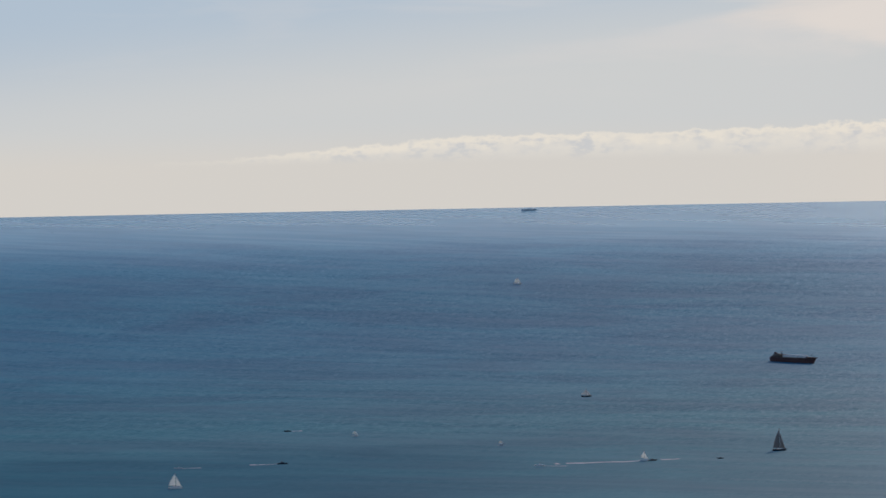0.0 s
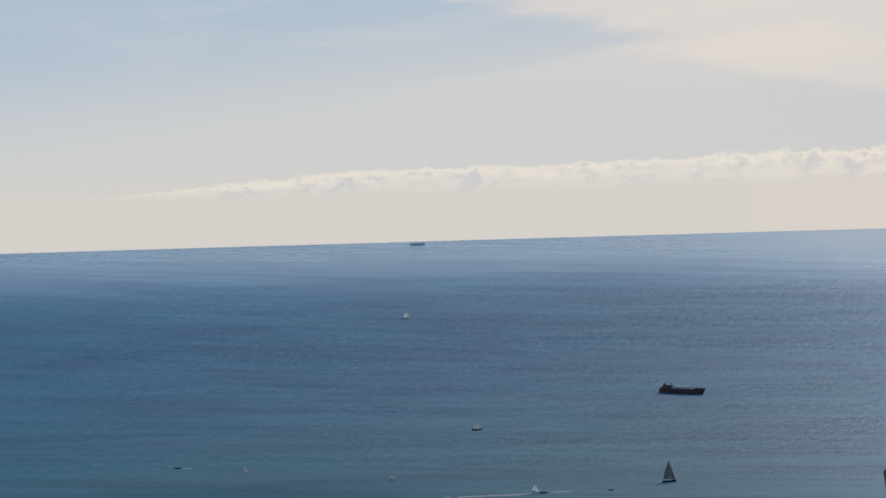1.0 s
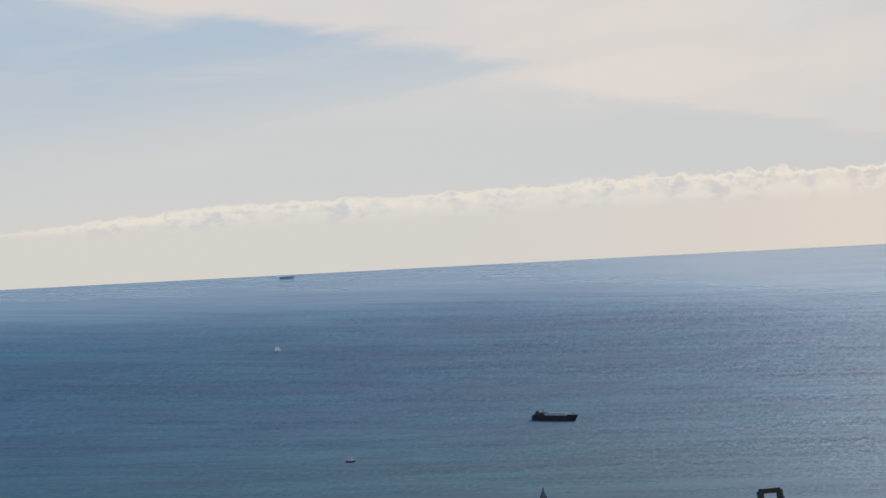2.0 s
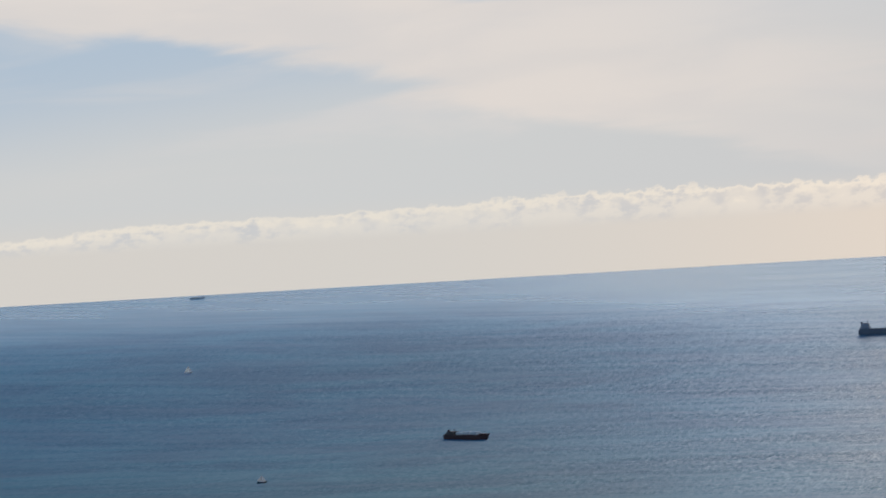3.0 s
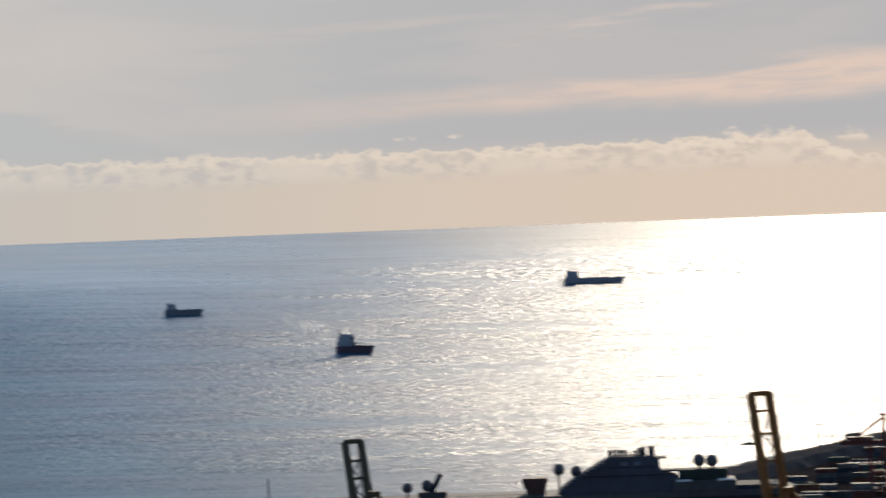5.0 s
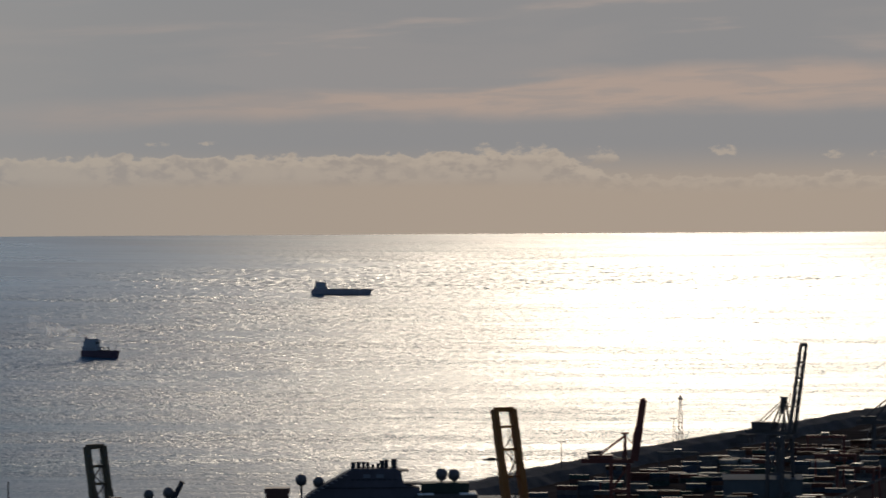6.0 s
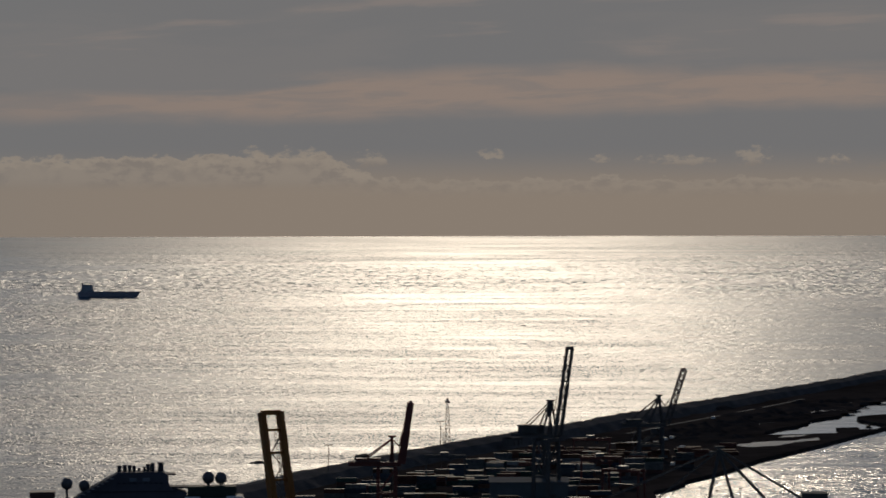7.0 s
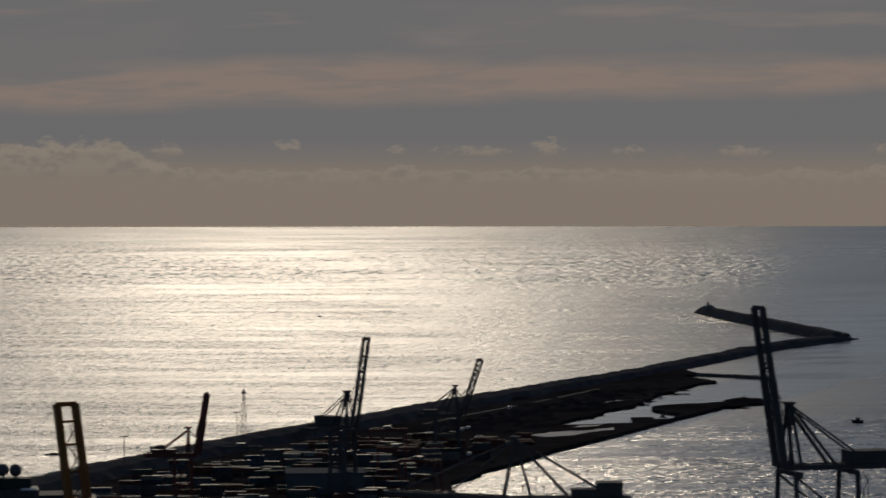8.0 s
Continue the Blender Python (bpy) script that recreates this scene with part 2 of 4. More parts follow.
        dull = mul(ramp01(t, dull, 2170.0, 2240.0), flip(ramp01(t, dull, 2330.0, 2410.0)))
        dull = mul(dull, mul(ramp01(t, bearing, 0.60, 0.65), flip(ramp01(t, bearing, 0.715, 0.76))))
        wind = mul(wind, flip(mul(basin, add(0.40, mul(dull, 0.25)))))
        rough = calc(t, "SUBTRACT", rough, mul(basin, 0.13))
        # smooth grey water in the lee of the breakwater and within the mole
        behind = ramp01(t, calc(t, "SUBTRACT", add(y, swing(patch, 90.0)), mul(x, 0.786)), 955.0, 985.0)
        inside = flip(ramp01(t, calc(t, "SUBTRACT", y, mul(x, 0.711)), 1225.0, 1270.0))
        inside = mul(inside, ramp01(t, bearing, 0.54, 0.60))
        lee = mul(behind, calc(t, "MAXIMUM", inside, ramp01(t, bearing, 0.69, 0.76)))
        wind = mul(wind, flip(mul(lee, 0.80)))
        rough = calc(t, "SUBTRACT", rough, mul(lee, 0.16))
        heave = fbm(t, vec3(t, u, mul(v, 0.45), 8.0), 0.11, 3.0, 0.6, 0.0, 1)
        heave = vmath(t, "SCALE", vmath(t, "SUBTRACT", heave, (0.5, 0.5, 0.5)), scale=add(mul(mul(belt, exposed), 1.0), 0.06))
        slopes = vmath(t, "ADD", slopes, heave)
    slopes = vmath(t, "SCALE", slopes, scale=wind)
    if open_sea:  # normals lean toward the camera at the origin to fit its view, less far out
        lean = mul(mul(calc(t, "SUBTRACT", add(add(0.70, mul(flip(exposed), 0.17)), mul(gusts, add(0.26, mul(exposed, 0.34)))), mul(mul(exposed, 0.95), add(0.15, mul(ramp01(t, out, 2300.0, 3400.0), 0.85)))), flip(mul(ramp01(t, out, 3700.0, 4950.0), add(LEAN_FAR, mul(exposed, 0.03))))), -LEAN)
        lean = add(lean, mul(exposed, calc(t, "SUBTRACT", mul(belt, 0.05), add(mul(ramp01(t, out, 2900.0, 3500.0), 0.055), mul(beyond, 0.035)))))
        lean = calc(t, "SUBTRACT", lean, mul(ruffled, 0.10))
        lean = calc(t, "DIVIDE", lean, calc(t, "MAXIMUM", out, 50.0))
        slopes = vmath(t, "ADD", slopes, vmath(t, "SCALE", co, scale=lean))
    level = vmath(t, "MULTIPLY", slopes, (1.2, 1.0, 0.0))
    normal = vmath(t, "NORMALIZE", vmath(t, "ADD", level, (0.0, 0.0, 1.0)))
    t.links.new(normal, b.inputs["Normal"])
    deep = blend(t, ramp01(t, patch, 0.34, 0.66), [tint[0], tint[1] * 0.86, tint[2] * 0.90], [tint[0] * 2, tint[1] * 1.20, tint[2] * 1.12])
    if open_sea:  # paler water to the east, greener close in and bluer far out
        east_tint = blend(t, ramp01(t, out, 2100.0, 3500.0), (1.45, 2.15, 1.75), (1.6, 2.16, 2.12))
        deep = blend(t, flip(exposed), deep, blend(t, 1.0, deep, east_tint, "MULTIPLY"))
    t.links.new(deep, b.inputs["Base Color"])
    wire(t, b, "Roughness", add(rough, swing(gusts, 0.05)))
    b.inputs["IOR"].default_value = 1.333
    b.inputs["Specular IOR Level"].default_value = 0.5
    return m


# noise scale, stretch along and across the streaks, steepness
WAVES = ((0.02, 0.6, 0.6, 0.06), (0.30, 0.40, 0.30, 0.32), (1.2, 0.9, 0.11, 1.05))
WIND_BASE, WIND_GUST, FAR_DROP = 0.56, 0.82, 0.15
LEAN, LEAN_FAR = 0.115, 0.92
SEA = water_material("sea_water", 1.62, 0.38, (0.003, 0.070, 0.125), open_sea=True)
PUDDLE = water_material("still_water", 0.05, 0.10, (0.02, 0.03, 0.032))
EARTH = material("earth", (0.044, 0.036, 0.033), 1.0, vary=0.75, grain=0.08, bump=0.4, gloss=0.0)
SCRUB = material("dry_scrub", (0.075, 0.08, 0.045), 0.95, vary=0.6, grain=0.35, bump=0.5, gloss=0.02)
ROCK = material("breakwater_rock", (0.100, 0.091, 0.088), 0.97, vary=0.5, grain=0.5, bump=0.6, gloss=0.02)
CONCRETE = material("concrete", (0.22, 0.21, 0.20), 0.8, vary=0.35, grain=0.3)
ASPHALT = material("asphalt", (0.05, 0.05, 0.052), 0.9, vary=0.4, grain=0.2, gloss=0.1)
YELLOW = material("yellow_crane_paint", (0.26, 0.095, 0.016), 0.55, vary=0.3)
OCHRE = material("dark_crane_paint", (0.10, 0.075, 0.042), 0.6, vary=0.35)
REDPAINT = material("red_crane_paint", (0.13, 0.035, 0.026), 0.55, vary=0.35)
BLUEGREY = material("slate_crane_paint", (0.090, 0.086, 0.085), 0.75, vary=0.3, gloss=0.06)
STEEL = material("grey_steel", (0.10, 0.10, 0.105), 0.5, 0.4, vary=0.3)
WHITE = material("white_paint", (0.62, 0.62, 0.61), 0.5, vary=0.12)
SHIPDARK = material("dark_hull_paint", (0.035, 0.038, 0.05), 0.7, vary=0.3, gloss=0.08)
SHIPRED = material("rust_red_hull_paint", (0.08, 0.035, 0.03), 0.6, vary=0.35)
SHIPDECK = material("deck_paint", (0.12, 0.10, 0.09), 0.8, vary=0.35, gloss=0.1)
SAILDARK = material("slate_sailcloth", (0.20, 0.20, 0.21), 0.8, vary=0.1)
SAILGREY = material("dusky_sailcloth", (0.62, 0.62, 0.62), 0.8, vary=0.1)
SAILWHITE = material("white_sailcloth", (0.78, 0.78, 0.76), 0.8, vary=0.06)
FOAM = material("foam", (0.36, 0.41, 0.46), 0.9, vary=0.4, grain=0.8)
# far ships' paints, lifted paler and bluer to put haze into the colour
FARHULL = material("hazed_blue_hull_paint", (0.15, 0.17, 0.20), 0.7, vary=0.2, gloss=0.1)
FARHOUSE = material("hazed_blue_house_paint", (0.30, 0.32, 0.36), 0.7, vary=0.2, gloss=0.1)
NAVYHULL = material("hazed_navy_hull_paint", (0.25, 0.25, 0.30), 0.7, vary=0.2, gloss=0.1)
PLUMHULL = material("plum_hull_paint", (0.105, 0.075, 0.10), 0.7, vary=0.3, gloss=0.1)
FUNNELBLUE = material("dark_funnel_paint", (0.070, 0.070, 0.088), 0.65, vary=0.35, gloss=0.1)
# radome white darkened, the shade of the near side put into the colour
DOMESHADED = material("radome_shaded_gel_coat", (0.085, 0.085, 0.090), 0.30, vary=0.15, gloss=0.35)
GLASS = material("dark_window_glass", (0.02, 0.025, 0.03), 0.12, vary=0.1)
GREENDECK = material("dark_green_deck_paint", (0.030, 0.042, 0.036), 0.7, vary=0.4, gloss=0.1)
# the ship's white set near black to paint in its shaded side
SHIPSHADED = material("cruise_shaded_white_paint", (0.080, 0.078, 0.080), 0.6, vary=0.45, gloss=0.1)
BOXES = [material("container_" + n, c, k, vary=0.8, grain=0.5, per_object=0.7, gloss=0.02, shine=0.30) for n, c, k in (
    ("rust", (0.100, 0.042, 0.035), 0.55), ("blue", (0.038, 0.050, 0.070), 0.50), ("white", (0.17, 0.17, 0.166), 0.45), ("grey", (0.095, 0.096, 0.100), 0.46),
    ("orange", (0.095, 0.045, 0.030), 0.55), ("green", (0.029, 0.050, 0.045), 0.50))]
PALEROOF = material("pale_metal_roof", (0.42, 0.41, 0.39), 0.6, vary=0.35, grain=0.15, gloss=0.2)
SLATEWALL = material("slate_blue_cladding", (0.10, 0.115, 0.125), 0.8, vary=0.3, grain=0.2, gloss=0.05)
SLICK = water_material("smooth_water", 0.5, 0.15, (0.004, 0.05, 0.07))
CHURNED = water_material("churned_water", 3.0, 0.16, (0.02, 0.08, 0.11))


# ---------- helpers of shape ----------
def sea_z(x, y):
    """The sea lies level out to three kilometres, then climbs round the camera to fit its horizon line."""
    return RISE * SOFT_R * math.log1p(math.exp((math.hypot(x, y) - SHORE_R) / SOFT_R))


def part(name, bm, mat, parent=None, label=""):
    me = bpy.data.meshes.new(name)
    bm.to_mesh(me)
    bm.free()
    me.materials.append(mat)
    ob = new(name, me)
    if parent is not None:
        ob.parent = parent
    return tagged(ob, label) if label else ob


def thing(name, x, y, up, heading, label, category, group=""):
    """An Empty at the thing's base; heading in degrees turns its x axis from east to north."""
    ob = new(name)
    ob.matrix_basis = pose(x, y, sea_z(x, y) + up, 0, 0, heading)
    return tagged(ob, label, category, group)


def box(bm, x0, x1, y0, y1, z0, z1):
    vs = [bm.verts.new((x, y, z)) for z in (z0, z1) for x, y in ((x0, y0), (x1, y0), (x1, y1), (x0, y1))]
    for f in ((3, 2, 1, 0), (4, 5, 6, 7), (0, 1, 5, 4), (1, 2, 6, 5), (2, 3, 7, 6), (3, 0, 4, 7)):
        bm.faces.new([vs[i] for i in f])
    return vs


def beam(bm, a, b, w, h=None, taper=1.0):
    """A box girder from a to b."""
    a, b = Vector(a), Vector(b)
    h = h or w
    d = (b - a).normalized()
    side = d.cross(Vector((0, 0, 1)))
    side = Vector((0, 1, 0)) if side.length < 1e-3 else side.normalized()
    top = side.cross(d)
    vs = []
    for p, k in ((a, 1.0), (b, taper)):
        for s, q in ((-1, -1), (1, -1), (1, 1), (-1, 1)):
            vs.append(bm.verts.new(p + side * (s * w * k / 2) + top * (q * h * k / 2)))
    for f in ((3, 2, 1, 0), (4, 5, 6, 7), (0, 1, 5, 4), (1, 2, 6, 5), (2, 3, 7, 6), (3, 0, 4, 7)):
        bm.faces.new([vs[i] for i in f])


def tube(bm, a, b, r0, r1=None, n=8):
    a, b = Vector(a), Vector(b)
    r1 = r0 if r1 is None else r1
    d = (b - a).normalized()
    s = d.orthogonal().normalized()
    q = d.cross(s)
    rings = [[bm.verts.new(p + (s * math.cos(k * math.tau / n) + q * math.sin(k * math.tau / n)) * r) for k in range(n)] for p, r in ((a, r0), (b, r1))]
    for k in range(n):
        bm.faces.new((rings[0][k], rings[0][(k + 1) % n], rings[1][(k + 1) % n], rings[1][k]))
    bm.faces.new(rings[0][::-1])
    bm.faces.new(rings[1])


def ball(bm, centre, r, squash=1.0):
    bmesh.ops.create_uvsphere(bm, u_segments=14, v_segments=9, radius=r, matrix=Matrix.Translation(centre) @ Matrix.Diagonal((1, 1, squash, 1)))


def shape(fn, *args):
    bm = bmesh.new()
    fn(bm, *args)
    return bm


def slab(name, outline, up, mat, depth=6.0, ragged=0.0):
    """Level ground with a quay edge, laid on the sea's own height."""
    bm = bmesh.new()
    if ragged:
        def rag(x, y):
            off = abs((x - 1135) * 0.668 - (y - 1857) * 0.744)
            return ragged * (0.1 if off < 16 else 1.0)

        outline = [(x + rag(x, y) * noise.noise(Vector((x * 0.045, y * 0.045, 1))) + rag(x, y) * 0.4 * noise.noise(Vector((x * 0.13, y * 0.13, 5))),
                    y + rag(x, y) * noise.noise(Vector((x * 0.045, y * 0.045, 9))) + rag(x, y) * 0.4 * noise.noise(Vector((x * 0.13, y * 0.13, 7))))
                   for x, y in steps_along(outline + outline[:1], 9.0)[:-1]]
    top = [bm.verts.new((x, y, sea_z(x, y) + up)) for x, y in outline]
    low = [bm.verts.new((x, y, sea_z(x, y) + up - depth)) for x, y in outline]
    n = len(top)
    for i in range(n):
        bm.faces.new((top[i], top[(i + 1) % n], low[(i + 1) % n], low[i]))
    bm.faces.new(top)
    bmesh.ops.triangulate(bm, faces=[f for f in bm.faces if len(f.verts) > 4])
    bmesh.ops.recalc_face_normals(bm, faces=bm.faces)
    ob = part(name, bm, mat)
    return tagged(ob, kind="structure")


def steps_along(path, step):
    pts = []
    for (x0, y0), (x1, y1) in zip(path, path[1:]):
        n = max(1, int(math.hypot(x1 - x0, y1 - y0) / step))
        pts += [(x0 + (x1 - x0) * i / n, y0 + (y1 - y0) * i / n) for i in range(n)]
    return pts + [path[-1]]


def sweep(name, path, profile, mat, step=14.0, rugged=0.0, nose=0.0, drop=0.0):
    """A bank of the given profile (offset to the left of the way, height) along a path, running out over its last metres (nose)
    and lower by a share (drop) towards its end."""
    bm = bmesh.new()
    pts = steps_along(path, step)
    rows = []
    for i, (x, y) in enumerate(pts):
        ax, ay = pts[max(0, i - 2)]
        bx, by = pts[min(len(pts) - 1, i + 2)]
        d = Vector((bx - ax, by - ay)).normalized()
        row = []
        left = math.hypot(x - pts[-1][0], y - pts[-1][1])
        tip = min(1.0, 0.12 + left / nose) if nose else 1.0
        k = tip * (1.0 - drop * max(0.0, i / len(pts) - 0.5) * 2.0)
        for o, h in profile:
            o, h = o * min(1.0, 0.45 + 0.75 * tip), (h * k if h > 0 else h)
            px, py = x - d.y * o, y + d.x * o
            j = rugged * noise.noise(Vector((px * 0.11, py * 0.11, h))) if h > 0 else 0
            row.append(bm.verts.new((px, py, sea_z(px, py) + h + j)))
        rows.append(row)
    for a, b in zip(rows, rows[1:]):
        for k in range(len(profile) - 1):
            bm.faces.new((a[k], a[k + 1], b[k + 1], b[k]))
    bm.faces.new(rows[0])
    bm.faces.new(rows[-1][::-1])
    bmesh.ops.recalc_face_normals(bm, faces=bm.faces)
    return tagged(part(name, bm, mat), kind="structure")


# ---------- sea, land, breakwater ----------
def build_sea():
    radii = [0, 300, 700, 1100, 1500, 1900, 2200, 2450] + [2600 + 50 * i for i in range(48)] + [4985]
    n = 360
    bm = bmesh.new()
    rows = []
    for r in radii:
        if r == 0:
            rows.append([bm.verts.new((0, 0, 0))])
            continue
        rows.append([bm.verts.new((r * math.sin(k * math.tau / n), r * math.cos(k * math.tau / n), sea_z(0, r))) for k in range(n)])
    for k in range(n):
        bm.faces.new((rows[0][0], rows[1][(k + 1) % n], rows[1][k]))
        for a, b in zip(rows[1:], rows[2:]):
            bm.faces.new((a[k], a[(k + 1) % n], b[(k + 1) % n], b[k]))
    bmesh.ops.recalc_face_normals(bm, faces=bm.faces)
    for f in bm.faces:
        f.smooth = True
    ob = part("water", bm, SEA)
    if ob.data.polygons[5].normal.z < 0:
        ob.data.flip_normals()
    return tagged(ob, "blue sea with wind ripples and sun glitter", "sea", kind="structure")


build_sea()


def lookout_hill():
    """The steep headland from whose brow the harbour is seen."""
    bm = bmesh.new()
    n, rows = 72, []
    radii = (0, 3, 7, 14, 26, 45, 70, 100, 135, 175, 220, 265, 310, 345)
    for r in radii:
        if r == 0:
            rows.append([bm.verts.new((0, 0, 171.35))])
            continue
        ring = []
        for k in range(n):
            a = k * math.tau / n
            x, y = r * math.sin(a), r * math.cos(a)
            fall = max(0.0, r - 2.0) * 0.53
            lump = noise.noise(Vector((x * 0.02, y * 0.02, 3))) * min(7.0, r * 0.05) + noise.noise(Vector((x * 0.09, y * 0.09, 8))) * min(1.6, r * 0.02)
            ring.append(bm.verts.new((x, y, max(-4.0, 171.35 - fall + lump) if r < 340 else -4.0)))
        rows.append(ring)
    for k in range(n):
        j = (k + 1) % n
        bm.faces.new((rows[0][0], rows[1][j], rows[1][k]))
        for p, q in zip(rows[1:], rows[2:]):
            bm.faces.new((p[k], p[j], q[j], q[k]))
    bmesh.ops.recalc_face_normals(bm, faces=bm.faces)
    for f in bm.faces:
        f.smooth = True
    tagged(part("ground", bm, SCRUB), "steep scrubby hillside under the lookout", "hill", kind="structure")


lookout_hill()

TERMINAL = [(690, 1560), (560, 1585), (777, 1780), (847, 1852), (1019, 2010), (1191, 2150), (1415, 2345), (1585, 2478), (1800, 2620),
            (1785, 2572), (1752, 2548), (1753, 2510), (1749, 2487), (1724, 2480), (1659, 2425), (1614, 2388), (1564, 2335), (1520, 2280), (1468, 2247), (1438, 2209), (1371, 2157), (1336, 2114),
            (1366, 2106), (1398, 2104), (1432, 2152), (1448, 2150), (1436, 2128), (1452, 2128), (1492, 2172), (1494, 2196), (1506, 2240), (1543, 2272), (1576, 2268), (1617, 2278), (1648, 2284), (1660, 2266),
            (1626, 2246), (1584, 2237), (1461, 2133), (1290, 1981), (1202, 1906), (1113, 1817), (1066, 1778), (1037, 1740), (1010, 1722), (960, 1631), (860, 1545)]
slab("ground", TERMINAL, 2.6, EARTH, ragged=5.0)
slab("pavement", [(180, 1175), (420, 1190), (640, 1245), (655, 1300), (560, 1320), (330, 1275), (175, 1262)], 3.0, CONCRETE)
slab("pavement", [(735, 1210), (880, 1150), (960, 1180), (905, 1240), (760, 1310)], 3.0, CONCRETE)

MAIN_BANK = [(520, 1560), (777, 1793), (847, 1865), (1019, 2024), (1191, 2166), (1415, 2362), (1585, 2495), (1815, 2645), (1943, 2719), (2013, 2751), (2085, 2771), (2136, 2782)]
ARM_BANK = [(2114, 2780), (2119, 2821), (2132, 2927), (2140, 2991), (2160, 3106)]
PROFILE = [(22, -3), (13, 4), (6, 10.5), (4, 12), (0, 11.5), (-5, 8.6), (-10, 2.5), (-16, -3)]
sweep("breakwater", MAIN_BANK, PROFILE, ROCK, rugged=1.2, nose=45.0, drop=0.48)
sweep("breakwater", ARM_BANK, [(20, -3), (10, 6), (6, 9), (-2, 9), (-3, 6), (-12, 6), (-18, -3)], ROCK, rugged=1.2, nose=8.0, drop=0.22)


sweep("spit", [(1782, 2568), (1800, 2540), (1816, 2500)], [(10, -1), (4, 2.6), (-4, 2.6), (-10, -1)], ROCK, step=8, rugged=0.8)


# ---------- quayside cranes ----------
def quay_crane(tip, heading, girder, apex, boom, raised, paint, colour, width=9.0, gauge=24.0, back=20.0, deep=2.4, lattice=False, house=5.5, thick=1.5, strut=0.8, stance=0.0, mast=None, ties=(0.3, 0.62, 0.8, 1.0)):
    """A ship-to-shore crane. tip: where the boom's end hangs in plan; heading: the way the boom points; raised: its angle;
    mast: how far ahead of the waterside legs its head, fore foot, rear foot, inner and outer stays stand."""
    a, r = radians(heading), radians(raised)
    reach = 3.0 + boom * math.cos(r)
    bx, by = tip[0] - math.cos(a) * reach, tip[1] - math.sin(a) * reach
    state = "raised boom" if raised > 20 else "lowered boom"
    ob = thing("quay_crane", bx, by, 2.9, heading, colour + " ship-to-shore crane with a " + state + " on the quay", "crane", "quayside cranes")
    w, top = stance or width / 2 + 3.5, girder
    ax, fore_x, rear_x, inner_x, outer_x = mast or (-2.0, 0.5, -gauge * 0.55, -gauge, -gauge - back * 0.8)
    for x in (0.0, -gauge):
        for y in (-w, w):
            bm = bmesh.new()
            beam(bm, (x, y, 1.4), (x, y * 0.82, top), 1.9, 1.6)
            box(bm, x - 3.2, x + 3.2, y - 0.7, y + 0.7, 0.0, 1.5)
            part("leg", bm, paint, ob)
        bm = bmesh.new()
        beam(bm, (x, -w, 4.0), (x, w, 4.0), 1.4, 1.8)
        part("sill_beam", bm, paint, ob)
        part("cross_beam", shape(beam, (x, -w * 0.84, top), (x, w * 0.84, top), 1.8, 2.0), paint, ob)
    for y in (-w * 0.92, w * 0.92):
        part("portal_beam", shape(beam, (0, y, top * 0.42), (-gauge, y, top * 0.42), 1.2, 1.5), paint, ob)
        part("brace", shape(beam, (-0.6, y * 0.9, top * 0.96), (-gauge + 0.6, y * 0.97, top * 0.45), 1.0, 1.0), paint, ob)
    g = width / 2
    for y in (-g, g):
        part("girder", shape(beam, (3.0, y, top + 2.4), (-gauge - back, y, top + 2.4), 1.3, min(deep, 2.4)), paint, ob)
    # the boom swings about its hinge
    hx, hz = 3.2, top + 2.6
    d = Vector((math.cos(r), 0, math.sin(r)))
    n = Vector((-math.sin(r), 0, math.cos(r)))
    h = Vector((hx, 0, hz))
    booms = []
    for y in (-g, g):
        bm = bmesh.new()
        e = Vector((0, y, 0))
        if lattice:
            for q in (-deep / 2, deep / 2):
                beam(bm, h + e + n * q, h + e + d * boom + n * q, 0.75)
            k = int(boom / 3.2)
            for i in range(k):
                s0, s1 = (-1, 1) if i % 2 else (1, -1)
                beam(bm, h + e + d * (boom * i / k) + n * (s0 * deep / 2), h + e + d * (boom * (i + 1) / k) + n * (s1 * deep / 2), 0.42)
        else:
            beam(bm, h + e, h + e + d * boom * 0.55, thick, deep)
            beam(bm, h + e + d * boom * 0.55, h + e + d * boom, thick * 0.93, deep * 0.85)
        booms.append(part("boom_girder", bm, paint, ob))
    for f in ties:
        part("boom_tie", shape(beam, h + d * boom * f + Vector((0, -g, 0)), h + d * boom * f + Vector((0, g, 0)), 1.0 if f < 1 else 1.8, 1.0 if f < 1 else 1.9), paint, ob)
    bm = bmesh.new()
    for k in range(5):
        f0, f1 = 0.3 + 0.1 * k, 0.4 + 0.1 * k
        s = -1 if k % 2 else 1
        beam(bm, h + d * boom * f0 + Vector((0, s * g * 0.5, 0)), h + d * boom * f1 + Vector((0, -s * g * 0.5, 0)), 0.42)
    for y in (-0.7, 0.1):
        beam(bm, h + d * boom * 0.08 + Vector((0, y, 0)) + n * 1.2, h + d * boom * 0.85 + Vector((0, y, 0)) + n * 1.2, 0.22)
    part("boom_walkway", bm, STEEL, ob)
    for f in (0.24, 0.52, 0.74, 0.9):
        for y in (-g, g):
            p = h + d * boom * f + Vector((0, y * 1.12, 0)) + n * 0.9
            part("floodlight", shape(box, p.x - 0.5, p.x + 0.5, p.y - 0.5, p.y + 0.5, p.z - 0.5, p.z + 0.5), STEEL, ob)
